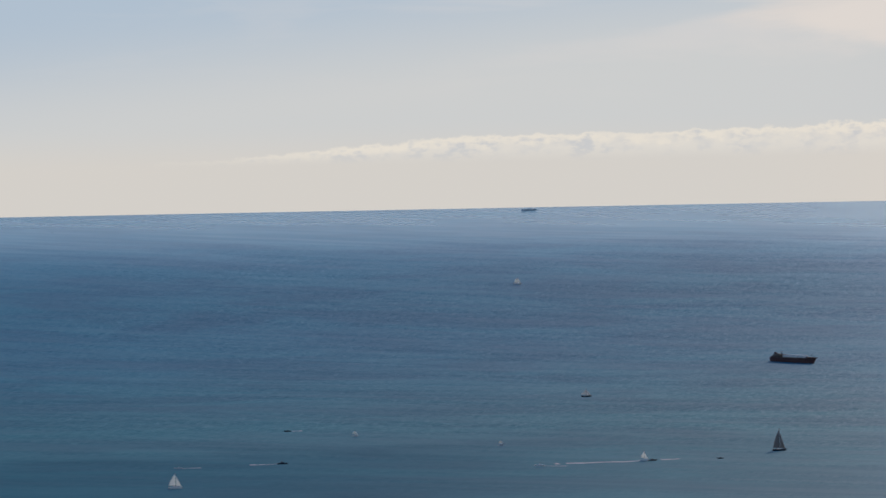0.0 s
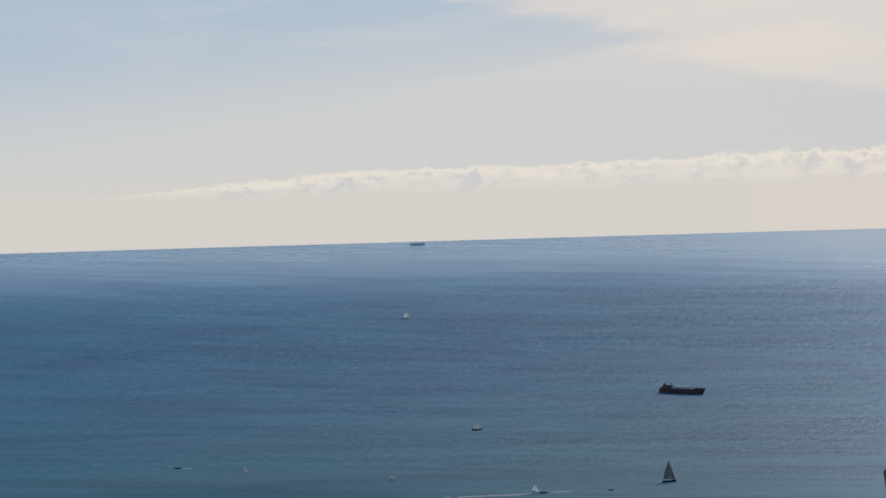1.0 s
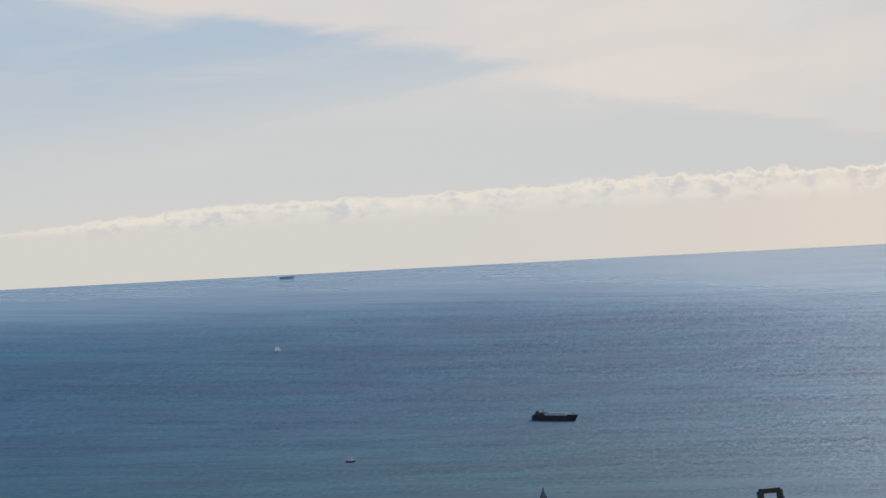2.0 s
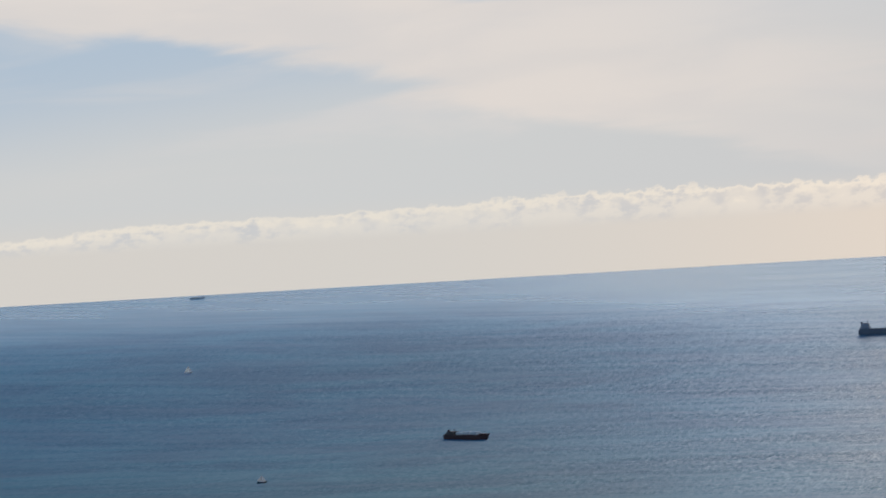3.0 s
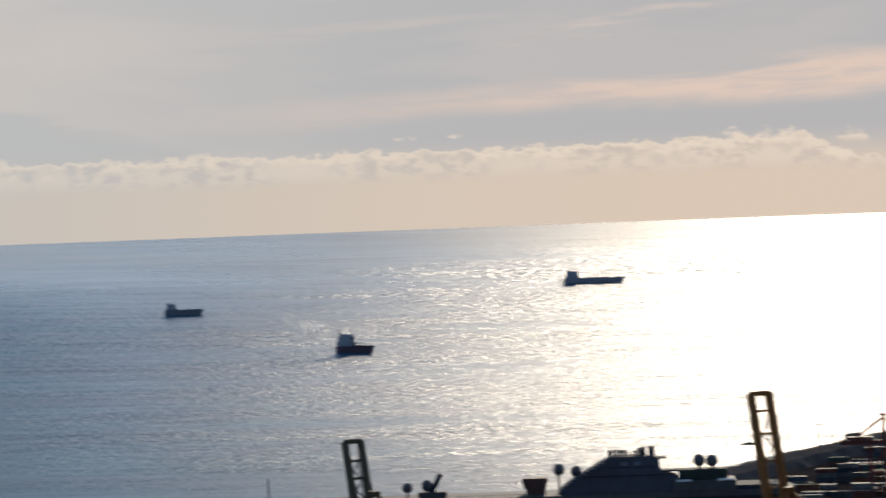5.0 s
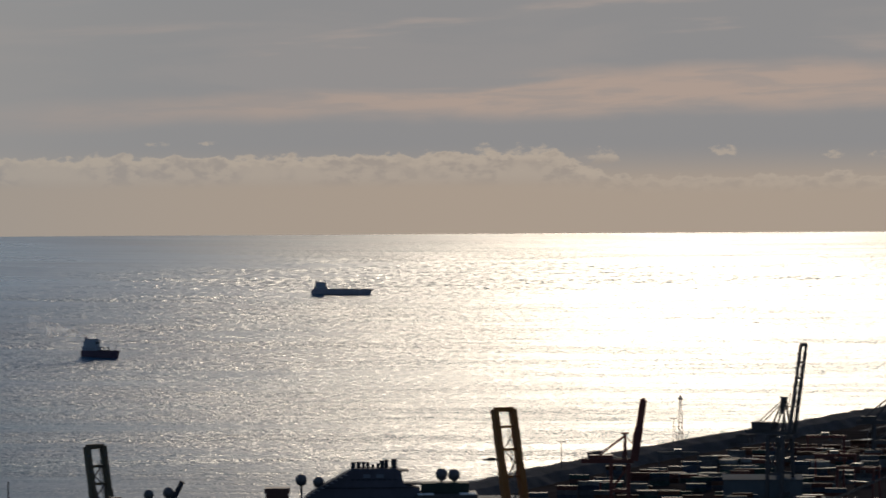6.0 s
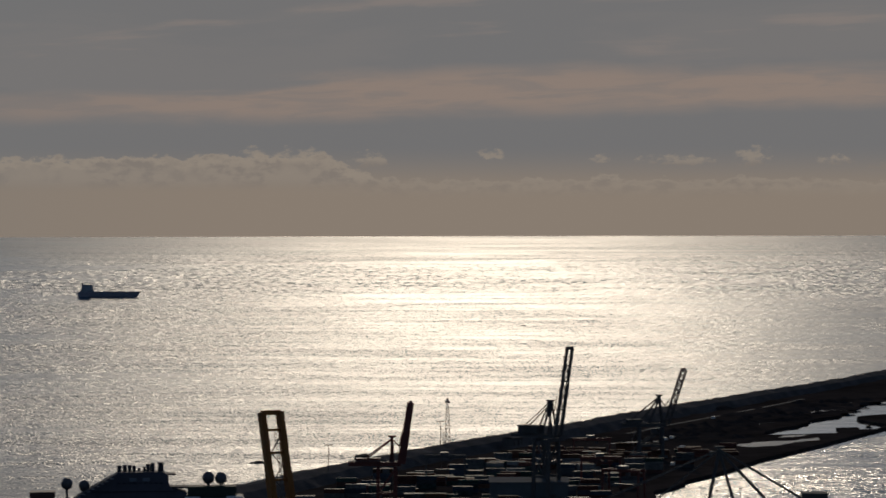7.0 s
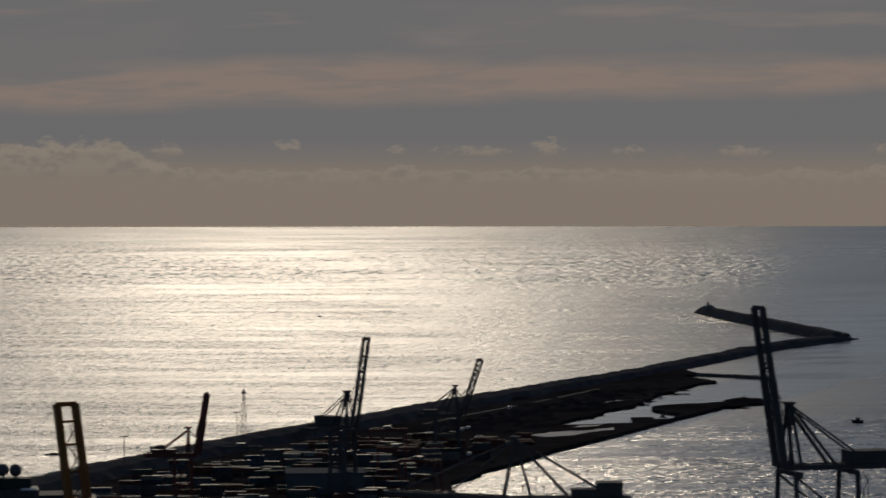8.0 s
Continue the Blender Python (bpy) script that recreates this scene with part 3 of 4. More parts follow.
    # mast over the waterside legs
    for y in (-g, g):
        part("mast_post", shape(beam, (fore_x, y, top + 3), (ax, y * 0.55, apex), 1.2, 1.1), paint, ob)
        part("mast_strut", shape(beam, (rear_x, y, top + 3), (ax, y * 0.55, apex - 1), strut, strut), paint, ob)
        part("back_stay", shape(beam, (ax, y * 0.55, apex), (outer_x, y, top + 3.4), strut * 0.6, strut * 0.6), paint, ob)
        part("inner_stay", shape(beam, (ax, y * 0.55, apex - 0.5), (inner_x, y, top + 3.4), strut * 0.95, strut * 0.95), paint, ob)
        knee = h + d * boom * 0.45 + n * 2.5 + Vector((0, y, 0))
        if raised > 20:
            fold = Vector((ax + 4.0, y * 0.8, apex - 0.28 * (apex - top)))
            part("fore_stay", shape(beam, (ax, y * 0.55, apex), fold, 0.35), paint, ob)
            part("fore_stay", shape(beam, fold, knee, 0.35), paint, ob)
        else:
            part("fore_stay", shape(beam, (ax, y * 0.55, apex), h + d * boom * 0.5 + Vector((0, y, 1)), 0.45), paint, ob)
            part("fore_stay", shape(beam, (ax, y * 0.55, apex), h + d * boom * 0.9 + Vector((0, y, 1)), 0.45), paint, ob)
    bm = shape(beam, (ax, -g * 0.75, apex), (ax, g * 0.75, apex), 1.8, 1.5)
    box(bm, ax - 2.2, ax + 2.2, -g * 0.5, g * 0.5, apex + 0.7, apex + 1.6)
    part("mast_head", bm, paint, ob)
    # machinery house, cab, ladder tower, handrails
    room = part("machinery_house", shape(box, -gauge - back * 0.72, -gauge + 1.0, -g - 1.0, g + 1.0, top + 3.7, top + 3.7 + house), paint, ob)
    part("roof", shape(box, -gauge - back * 0.74, -gauge + 1.4, -g - 1.4, g + 1.4, top + 3.7 + house, top + 4.1 + house), paint, room)
    cab = part("operator_cab", shape(box, -7.5, -3.5, -1.6, 1.6, top - 3.2, top - 0.2), STEEL, ob)
    part("cab_window", shape(box, -3.5, -3.42, -1.4, 1.4, top - 2.9, top - 0.7), GLASS, cab)
    bm = bmesh.new()
    for i in range(int(top / 5)):
        z0 = 2 + i * 5
        x0, x1 = (-gauge - 1.6, -gauge - 4.2) if i % 2 else (-gauge - 4.2, -gauge - 1.6)
        beam(bm, (x0, w * 0.95, z0), (x1, w * 0.95, z0 + 5), 0.8, 0.2)
    beam(bm, (-gauge - 4.4, w * 0.95, 0), (-gauge - 4.4, w * 0.95, top), 0.25)
    part("stair_tower", bm, STEEL, ob)
    for y in (-g - 1.0, g + 1.0):
        bm = bmesh.new()
        for z in (0.55, 1.1):
            beam(bm, (2, y, top + 3.4 + z), (-gauge - back, y, top + 3.4 + z), 0.1)
        for k in range(14):
            x = 2 - k * (gauge + back) / 13.5
            beam(bm, (x, y, top + 3.2), (x, y, top + 4.5), 0.1)
        part("handrail", bm, STEEL, ob)
    return ob


quay_crane((214, 1231), 110, 34, 52, 33.5, 77, OCHRE, "dark ochre", 8.5, thick=2.0)
quay_crane((361, 1228), 106, 38, 58, 39, 77, OCHRE, "dark ochre", 7.4, deep=3.2, thick=2.1)
quay_crane((532.4, 1218.2), 97, 32, 50, 55.9, 76, YELLOW, "yellow", 8.6, deep=3.6, thick=2.5, ties=(0.3, 0.5, 0.7, 0.87, 1.0))
quay_crane((813.2, 1661.7), -27, 25, 42, 35.2, 81, REDPAINT, "dull red", 3.6, gauge=10, back=17, deep=4.6, house=1.6, thick=2.6, strut=0.7, mast=(-2.0, -1.6, -3.2, -19.0, -21.0))
quay_crane((918.2, 1663.5), -60, 37, 59, 52.4, 81, BLUEGREY, "slate grey", 6.0, gauge=10, back=17, deep=1.8, house=4.2, thick=1.6)
quay_crane((1166, 1947), -24, 20, 42, 40.6, 72, BLUEGREY, "slate grey", 7.0, gauge=16, back=12, deep=3.2, lattice=True, house=2.4)
quay_crane((878.0, 1215.7), 165, 46, 77, 74.6, 81.5, BLUEGREY, "slate blue", 11.0, gauge=30.5, back=26, deep=3.0, thick=2.7, strut=1.4, stance=14.0, mast=(-1.0, 0.8, -5.0, -22.0, -40.0))
low_crane = quay_crane((733, 1309), 150, 31, 61, 58, 3, BLUEGREY, "slate blue", 9.0, gauge=38, back=15, deep=2.2, strut=1.1, house=6.2, mast=(0.8, 6.5, -6.5, -24.0, -44.0))
part("winch_house", shape(box, -36.5, -25.0, -5.0, 5.0, 34.6, 38.2), BLUEGREY, low_crane)
for px, ph in ((2.0, 7.5), (-3.0, 5.0), (-9.0, 8.5), (-12.5, 4.5), (-18.0, 6.0), (-29.0, 10.5), (-33.0, 12.0)):
    lamp = part("floodlight_mast", shape(tube, (px, -4.8, 33.5), (px, -4.8, 34.0 + ph), 0.14, 0.10, 6), STEEL, low_crane)
    part("floodlight", shape(box, px - 0.7, px + 0.7, -5.1, -4.5, 33.8 + ph, 34.4 + ph), STEEL, lamp)


# ---------- ships ----------
def hull_mesh(bm, length, beam_w, depth, sheer=1.5, stern=0.75, draft=1.5):
    """A lofted hull with a raked, flared bow along +x; z = 0 is the waterline."""
    stations = [(-0.5, stern), (-0.42, 0.93), (-0.25, 1.0), (0.15, 1.0), (0.30, 0.88), (0.40, 0.60), (0.46, 0.32), (0.5, 0.03)]
    rows = []
    for s, k in stations:
        rise = sheer * max(0.0, s * 2) ** 2 + 0.4 * sheer * max(0.0, -s * 2) ** 3
        bow = max(0.0, (s - 0.3) / 0.2)
        row = []
        for f, z in ((0.0, -draft), (0.82, -draft * 0.6), (0.97 - 0.35 * bow, 0.25), (1.0, depth + rise)):
            xx = s * length + (0.045 * length * bow * max(0.0, z) / depth)
            row.append((xx, f * k * beam_w / 2, z))
        rows.append([bm.verts.new((x, -y, z)) for x, y, z in row[:0:-1]] + [bm.verts.new(row[0])] + [bm.verts.new(p) for p in row[1:]])
    n = len(rows[0])
    for a, b in zip(rows, rows[1:]):
        for i in range(n - 1):
            bm.faces.new((a[i], b[i], b[i + 1], a[i + 1]))
        bm.faces.new((a[0], a[-1], b[-1], b[0]))
    bm.faces.new(rows[0])
    bm.faces.new(rows[-1][::-1])
    bmesh.ops.recalc_face_normals(bm, faces=bm.faces)


def window_row(parent, x0, x1, y, z, n, size=0.9):
    for i in range(n):
        x = x0 + (x1 - x0) * (i + 0.5) / n
        part("window", shape(box, x - size / 2, x + size / 2, y - 0.06, y + 0.06, z, z + size * 0.8), GLASS, parent)


def cargo_ship(stern, bow, depth, beam_w, paint, label, house_len=0.2, house_h=9.0, gear="hatches", house_paint=WHITE, mast=1.0):
    cx, cy = (stern[0] + bow[0]) / 2, (stern[1] + bow[1]) / 2
    length = math.hypot(bow[0] - stern[0], bow[1] - stern[1])
    ob = thing("cargo_ship", cx, cy, 0.0, math.degrees(math.atan2(bow[1] - stern[1], bow[0] - stern[0])), label, "ship", "ships at sea")
    part("hull", shape(hull_mesh, length, beam_w, depth), paint, ob)
    part("deck", shape(box, -length * 0.47, length * 0.33, -beam_w * 0.44, beam_w * 0.44, depth - 0.2, depth + 0.25), SHIPDECK, ob)
    x0, x1 = -length * 0.46, -length * (0.46 - house_len)
    b = beam_w * 0.42
    house = part("deckhouse", shape(box, x0, x1, -b, b, depth, depth + house_h * 0.42), house_paint, ob)
    bm = shape(box, x0 + 1.4, x1 - 1.4, -b * 0.85, b * 0.85, depth + house_h * 0.42, depth + house_h * 0.82)
    box(bm, x0 + 2.8, x1 - 2.4, -b * 0.75, b * 0.75, depth + house_h * 0.82, depth + house_h)
    bridge = part("bridge", bm, house_paint, ob)
    part("bridge_wing", shape(box, x1 - 2.6, x1 - 0.4, -beam_w * 0.5, beam_w * 0.5, depth + house_h * 0.80, depth + house_h * 0.86), house_paint, ob)
    part("bridge_window", shape(box, x1 - 1.42, x1 - 1.34, -b * 0.8, b * 0.8, depth + house_h * 0.62, depth + house_h * 0.74), GLASS, bridge)
    window_row(house, x0 + 1, x1 - 1, -b, depth + house_h * 0.2, 6)
    window_row(house, x0 + 1, x1 - 1, b, depth + house_h * 0.22, 6)
    bm = bmesh.new()
    beam(bm, (x0 + 2.4, 0, depth + house_h * 0.5), (x0 + 2.0, 0, depth + house_h + 2.6 * mast), 2.4, 2.0, 0.85)
    funnel = part("funnel", bm, paint, ob)
    part("funnel_band", shape(box, x0 + 0.9, x0 + 3.4, -1.15, 1.15, depth + house_h + 1.0 * mast, depth + house_h + 1.7 * mast), SHIPDECK, funnel)
    bm = bmesh.new()
    tube(bm, (x1 - 3.2, 0, depth + house_h), (x1 - 3.2, 0, depth + house_h + 5 * mast), 0.28, 0.14)
    beam(bm, (x1 - 3.2, -1.6, depth + house_h + 3.2 * mast), (x1 - 3.2, 1.6, depth + house_h + 3.2 * mast), 0.2)
    box(bm, x1 - 3.6, x1 - 2.8, -1.2, 1.2, depth + house_h + 4.1 * mast, depth + house_h + 4.3 * mast)
    part("radar_mast", bm, STEEL, ob)
    fx = length * 0.44
    bm = bmesh.new()
    tube(bm, (fx, 0, depth), (fx, 0, depth + 1.6 + 4.4 * mast), 0.25, 0.12)
    beam(bm, (fx, -0.9, depth + 1.5 + 2.9 * mast), (fx, 0.9, depth + 1.5 + 2.9 * mast), 0.18)
    part("fore_mast", bm, STEEL, ob)
    part("forecastle", shape(box, length * 0.34, length * 0.46, -beam_w * 0.24, beam_w * 0.24, depth, depth + 1.6), paint, ob)
    lo, hi = x1 + 1.5, length * 0.31
    if gear == "hatches":
        n = 3
        for i in range(n):
            a, c = lo + (hi - lo) * i / n, lo + (hi - lo) * (i + 0.9) / n
            tall = 2.9 if paint is SHIPRED else 1.1
            bm = shape(box, a, c, -beam_w * 0.34, beam_w * 0.34, depth, depth + tall)
            for k in range(1, 4):
                xx = a + (c - a) * k / 4
                box(bm, xx - 0.15, xx + 0.15, -beam_w * 0.34, beam_w * 0.34, depth + tall, depth + tall + 0.2)
            part("hatch_cover", bm, WHITE if paint is SHIPRED else SHIPDECK, ob)
    elif gear == "pipes":
        for y in (-1.2, 0, 1.2):
            part("deck_pipe", shape(tube, (lo, y, depth + 1.3), (hi, y, depth + 1.3), 0.3), SHIPDECK, ob)
        for i in range(5):
            x = lo + (hi - lo) * (i + 0.5) / 5
            bm = shape(beam, (x, -beam_w * 0.4, depth + 0.9), (x, beam_w * 0.4, depth + 0.9), 0.5, 1.6)
            part("pipe_rack", bm, SHIPDECK, ob)
        bm = shape(tube, ((lo + hi) / 2, 0, depth), ((lo + hi) / 2, 0, depth + 4.5), 0.4)
        beam(bm, ((lo + hi) / 2, 0, depth + 4.3), ((lo + hi) / 2 + 7, 0, depth + 4.0), 0.4)
        part("hose_crane", bm, STEEL, ob)
    elif gear == "crane":
        for x in (lo + 4, hi - 3):
            bm = shape(tube, (x, 0, depth), (x, 0, depth + 5), 0.6, 0.5)
            beam(bm, (x, 0, depth + 4.6), (x - 8, 0, depth + 3.6), 0.6, 0.7)
            part("deck_crane", bm, STEEL, ob)
        part("cargo", shape(box, lo, hi - 5, -beam_w * 0.35, beam_w * 0.35, depth, depth + 1.8), SHIPDECK, ob)
    part("bulwark", shape(beam, (-length * 0.48, -beam_w * 0.42, depth + 0.7), (length * 0.3, -beam_w * 0.49, depth + 0.7), 0.2, 0.5 if paint is SHIPRED else 1.0), paint, ob)
    part("bulwark", shape(beam, (-length * 0.48, beam_w * 0.42, depth + 0.7), (length * 0.3, beam_w * 0.49, depth + 0.7), 0.2, 0.5 if paint is SHIPRED else 1.0), paint, ob)
    return ob


cargo_ship((306, 3021), (340, 2979), 3.8, 9.5, SHIPRED, "small rust-red freighter with pale hatch covers at sea", 0.24, 3.6, "hatches", SHIPDECK, 0.5)
cargo_ship((883, 3777), (923, 3757), 5.6, 9.0, FARHULL, "coaster in haze-lifted blue-grey with a pale deckhouse aft at sea", 0.27, 8.0, "hatches", FARHOUSE, 0.7)
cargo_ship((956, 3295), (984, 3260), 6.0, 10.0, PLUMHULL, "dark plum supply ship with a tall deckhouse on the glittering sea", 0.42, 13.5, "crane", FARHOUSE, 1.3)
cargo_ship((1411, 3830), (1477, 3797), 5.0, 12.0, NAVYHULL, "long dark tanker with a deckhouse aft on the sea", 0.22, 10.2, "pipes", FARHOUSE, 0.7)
# white paint on the farthest ship stands in for haze
cargo_ship((121, 4930), (142, 4932), 0.6, 5.0, WHITE, "small cargo ship paled for haze far off under the horizon", 0.2, 0.9, "hatches", WHITE, 0.12)


def cruise_ship(x, y, heading):
    ob = thing("cruise_ship", x, y, 0.0, heading, "large moored cruise ship with radar domes and a stepped funnel", "ship")
    bm = bmesh.new()
    hull_mesh(bm, 300, 36, 15, 4.0, 0.85, 6.0)
    hull = part("hull", bm, SHIPSHADED, ob, "white hull darkened to its shaded tone")
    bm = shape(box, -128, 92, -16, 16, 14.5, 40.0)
    block = part("superstructure", bm, SHIPSHADED, ob)
    for side in (-16.4, 16.4):
        for z in (17, 20, 23, 26, 29, 32, 35):
            bm = shape(box, -126, 90, min(side, side * 1.05), max(side, side * 1.05), z, z + 0.9)
            part("balcony", bm, SHIPSHADED, block)
            part("window_band", shape(box, -125, 89, side - 0.1 if side > 0 else side - 0.02, side + 0.02 if side > 0 else side + 0.1, z + 1.1, z + 2.7), GLASS, block)
    # funnel casing: broad foot, sloping shoulders, open top with exhaust pipes
    bm = bmesh.new()
    prof = [(-15, 40), (40, 40), (40, 46.8), (33.5, 48.4), (32, 50), (31.5, 54.5), (29.5, 56), (9, 56), (6.5, 54.4), (1, 51.4), (-6, 47.6), (-12, 43.5)]
    near = [bm.verts.new((px, -9 + (pz - 40) * 0.2, pz)) for px, pz in prof]
    far = [bm.verts.new((px, 9 - (pz - 40) * 0.2, pz)) for px, pz in prof]
    bm.faces.new(near)
    bm.faces.new(far[::-1])
    for i in range(len(prof)):
        j = (i + 1) % len(prof)
        bm.faces.new((near[i], far[i], far[j], near[j]))
    bmesh.ops.recalc_face_normals(bm, faces=bm.faces)
    funnel = part("funnel", bm, FUNNELBLUE, ob, "dark blue funnel casing")
    for px, h, r in ((9.5, 58.8, 0.75), (12, 59.0, 0.7), (14.2, 58.9, 0.6), (16.2, 58.8, 0.6), (18.5, 57.6, 0.5), (20.8, 58.2, 0.5), (22.6, 59.4, 0.75), (24.6, 59.8, 0.7), (28.2, 60.1, 1.0)):
        part("exhaust_pipe", shape(tube, (px, 0, 55.5), (px, 0, h), r * 1.35, r * 1.35, 10), SHIPDARK, funnel)
    for px in (14, 20):
        part("funnel_emblem", shape(box, px, px + 3.4, -6.9, -6.3, 52.0, 53.6), FARHULL, funnel, "pale square emblem")
    for z, x0, x1 in ((47.4, -6, 36),):
        part("funnel_ledge", shape(box, x0, x1, -9.6 + (z - 40) * 0.2, -8.8 + (z - 40) * 0.2, z, z + 0.35), SHIPDARK, funnel)
    for k in range(9):
        part("louvre", shape(box, 8.5 + k * 2.4, 10.2 + k * 2.4, -7.0, -6.6, 50.9, 51.5), SHIPDARK, funnel)
    # stair with its rail up the forward shoulder; pale steps paint its lit edge
    for k in range(9):
        px, pz = -11 + k * 2.1, 44.1 + k * 1.16
        part("stair_post", shape(beam, (px, -7.6, pz - 0.4), (px, -7.6, pz + 1.3), 0.16), STEEL, funnel)
        part("stair_step", shape(box, px - 0.5, px + 0.9, -8.6, -7.4, pz - 0.1, pz + 0.2), FARHOUSE, funnel)
    part("stair_rail", shape(beam, (-11, -7.6, 45.4), (5.8, -7.6, 54.6), 0.16), STEEL, funnel)
    part("funnel_wing", shape(box, 26, 35, -5, 5, 54.6, 55.2), SHIPDARK, funnel)
    for px, pz, r, foot in ((-14.3, 50.8, 2.7, 41), (-6.4, 49.7, 2.6, 41), (50.0, 52.9, 2.8, 47), (55.7, 52.6, 2.8, 47), (-84, 44.6, 2.4, 39), (-75, 45.4, 2.6, 39)):
        dome = bmesh.new()
        ball(dome, (px, 0, pz), r, 1.05)
        d = part("radar_dome", dome, DOMESHADED, ob)
        part("dome_post", shape(tube, (px, 0, foot), (px, 0, pz - r * 0.8), 0.45, 0.6), STEEL, d)
    part("mast", shape(beam, (-74, 0, 40), (-68.6, 0, 50.5), 3.2, 2.6, 0.85), SHIPDARK, ob)
    part("mast_platform", shape(box, -79, -66, -3, 3, 40, 42.4), SHIPSHADED, ob)
    bm = shape(box, -31, -19.6, -5, 5, 45.0, 47.4)
    box(bm, -30.4, -20.2, -4.6, 4.6, 42.6, 45.0)
    box(bm, -29.4, -20.8, -4, 4, 40, 42.6)
    part("deck_block", bm, SHIPRED, ob, "dark red box on the top deck")
    part("deck_block", shape(box, 38, 66, -12, 12, 40, 44.4), SHIPSHADED, ob)
    part("deck_block", shape(box, 40.5, 62.5, -6, 6, 44.4, 49.2), GREENDECK, ob, "dark green deck block under the radar domes")
    part("deck_roof", shape(box, 31, 40.5, -5, 5, 48.5, 49.3), SHIPDARK, ob)
    part("canopy", shape(box, 39, 46, -12.5, -6.5, 44.4, 44.9), SAILWHITE, ob, "sunlit white canopy")
    part("canopy", shape(box, 58, 65, -12.5, -6.5, 44.4, 45.0), SAILWHITE, ob, "sunlit white canopy")
    part("deck_block", shape(box, 66, 88, -12, 12, 40, 42.0), SHIPDARK, ob)
    for k in range(12):
        px = -60 + k * 3.0
        part("rail_post", shape(beam, (px, -15.5, 40), (px, -15.5, 41.3), 0.14), STEEL, ob)
    part("top_rail", shape(beam, (-61, -15.5, 41.3), (-26, -15.5, 41.3), 0.14), STEEL, ob)
    bm = shape(tube, (-148, 0, 18), (-148, 0, 51), 0.55, 0.3)
    beam(bm, (-148, -2, 44), (-148, 2, 44), 0.3)
    part("fore_mast", bm, STEEL, ob)
    return ob


cruise_ship(520, 1386, -21)


def ring_wake(name, x, y, heading, length, width, label):
    """A ragged streak of foam that trails along -x from a hull."""
    ob = new(name)
    ob.matrix_basis = pose(x, y, sea_z(x, y) + 0.12, 0, 0, heading)
    bm = bmesh.new()
    n = 26
    rows = []
    for i in range(n + 1):
        f = i / n
        w = width * (0.35 + 0.65 * f) * (0.6 + 0.8 * noise.noise(Vector((f * 9, x * 0.1, 0))) ** 2)
        c = width * 0.25 * noise.noise(Vector((f * 5, y * 0.1, 3)))
        rows.append((bm.verts.new((-f * length, c - w / 2, 0)), bm.verts.new((-f * length, c + w / 2, 0))))
    for i, (a, b) in enumerate(zip(rows, rows[1:])):
        if noise.noise(Vector((i * 0.7, x, y))) > -0.45:
            bm.faces.new((a[0], a[1], b[1], b[0]))
    part("foam", bm, FOAM, ob)
    return tagged(ob, label, "wake", kind="stuff")


def sail_boat(x, y, heading, hull_len, mast, cloth, hull_paint, label, lean=6):
    ob = thing("sailboat", x, y, 0.0, heading, label, "sailboat", "small boats")
    part("hull", shape(hull_mesh, hull_len, hull_len * 0.28, 1.0, 0.4, 0.7, 0.5), hull_paint, ob)
    part("cabin", shape(box, -hull_len * 0.15, hull_len * 0.18, -hull_len * 0.08, hull_len * 0.08, 0.9, 1.6), WHITE, ob)
    k = math.tan(radians(lean))
    part("mast", shape(tube, (hull_len * 0.05, 0, 0.8), (hull_len * 0.05, k * mast, mast), 0.12, 0.07), STEEL, ob)
    for name, pts in (("main_sail", ((0.03, 1.9), (-0.46, 2.0), (-0.30, mast * 0.45), (0.03, mast * 0.98))),
                      ("jib", ((0.48, 1.3), (0.08, 1.7), (0.07, mast * 0.5), (0.07, mast * 0.85)))):
        bm = bmesh.new()
        grid = []
        (x0, z0), (x1, z1), (x2, z2), (x3, z3) = pts
        for i in range(6):
            f = i / 5
            za = z0 + (z3 - z0) * f
            lx, rx = x0 + (x3 - x0) * f, x1 + (x3 - x1) * f + 0.06 * math.sin(math.pi * f) * (-1 if name == "main_sail" else 0)
            zb = z1 + (z3 - z1) * f
            row = []
            for j in range(5):
                g = j / 4
                zz = za + (zb - za) * g
                row.append(bm.verts.new(((lx + (rx - lx) * g) * hull_len, k * zz + 0.10 * hull_len * math.sin(math.pi * g) * (1 - f) * 0.7, zz)))
            grid.append(row)
        for a, b in zip(grid, grid[1:]):
            for j in range(4):
                bm.faces.new((a[j], a[j + 1], b[j + 1], b[j]))
        bmesh.ops.solidify(bm, geom=bm.faces[:], thickness=0.05)
        part(name, bm, cloth, ob)
    part("sail_boom", shape(tube, (hull_len * 0.05, 0, 1.8), (-hull_len * 0.46, 0.3, 1.9), 0.09), STEEL, ob)
    return ob


sail_boat(213, 2071, 8, 8.6, 14.0, SAILDARK, SHIPDARK, "sailing yacht with two slate-grey sails on the sea", 3)
sail_boat(114, 2626, 5, 7.6, 6.2, SAILGREY, SHIPDARK, "small dark-hulled sailboat with dusky sails on the sea")
sail_boat(88, 3874, -15, 9.0, 8.0, SAILWHITE, WHITE, "faint white sailboat far out on the sea")
sail_boat(-159, 1884, 15, 8.0, 9.0, SAILWHITE, WHITE, "sunlit white sailing dinghy on the sea")
sail_boat(-64, 2257, 12, 3.8, 4.0, SAILWHITE, WHITE, "tiny white sailing dinghy on the sea")
sail_boat(36, 2154, -14, 3.4, 3.2, SAILWHITE, WHITE, "tiny white sailing dinghy on the sea")
sail_boat(123, 2013, 10, 4.6, 6.2, SAILWHITE, WHITE, "small white sailing dinghy beside a foam streak")


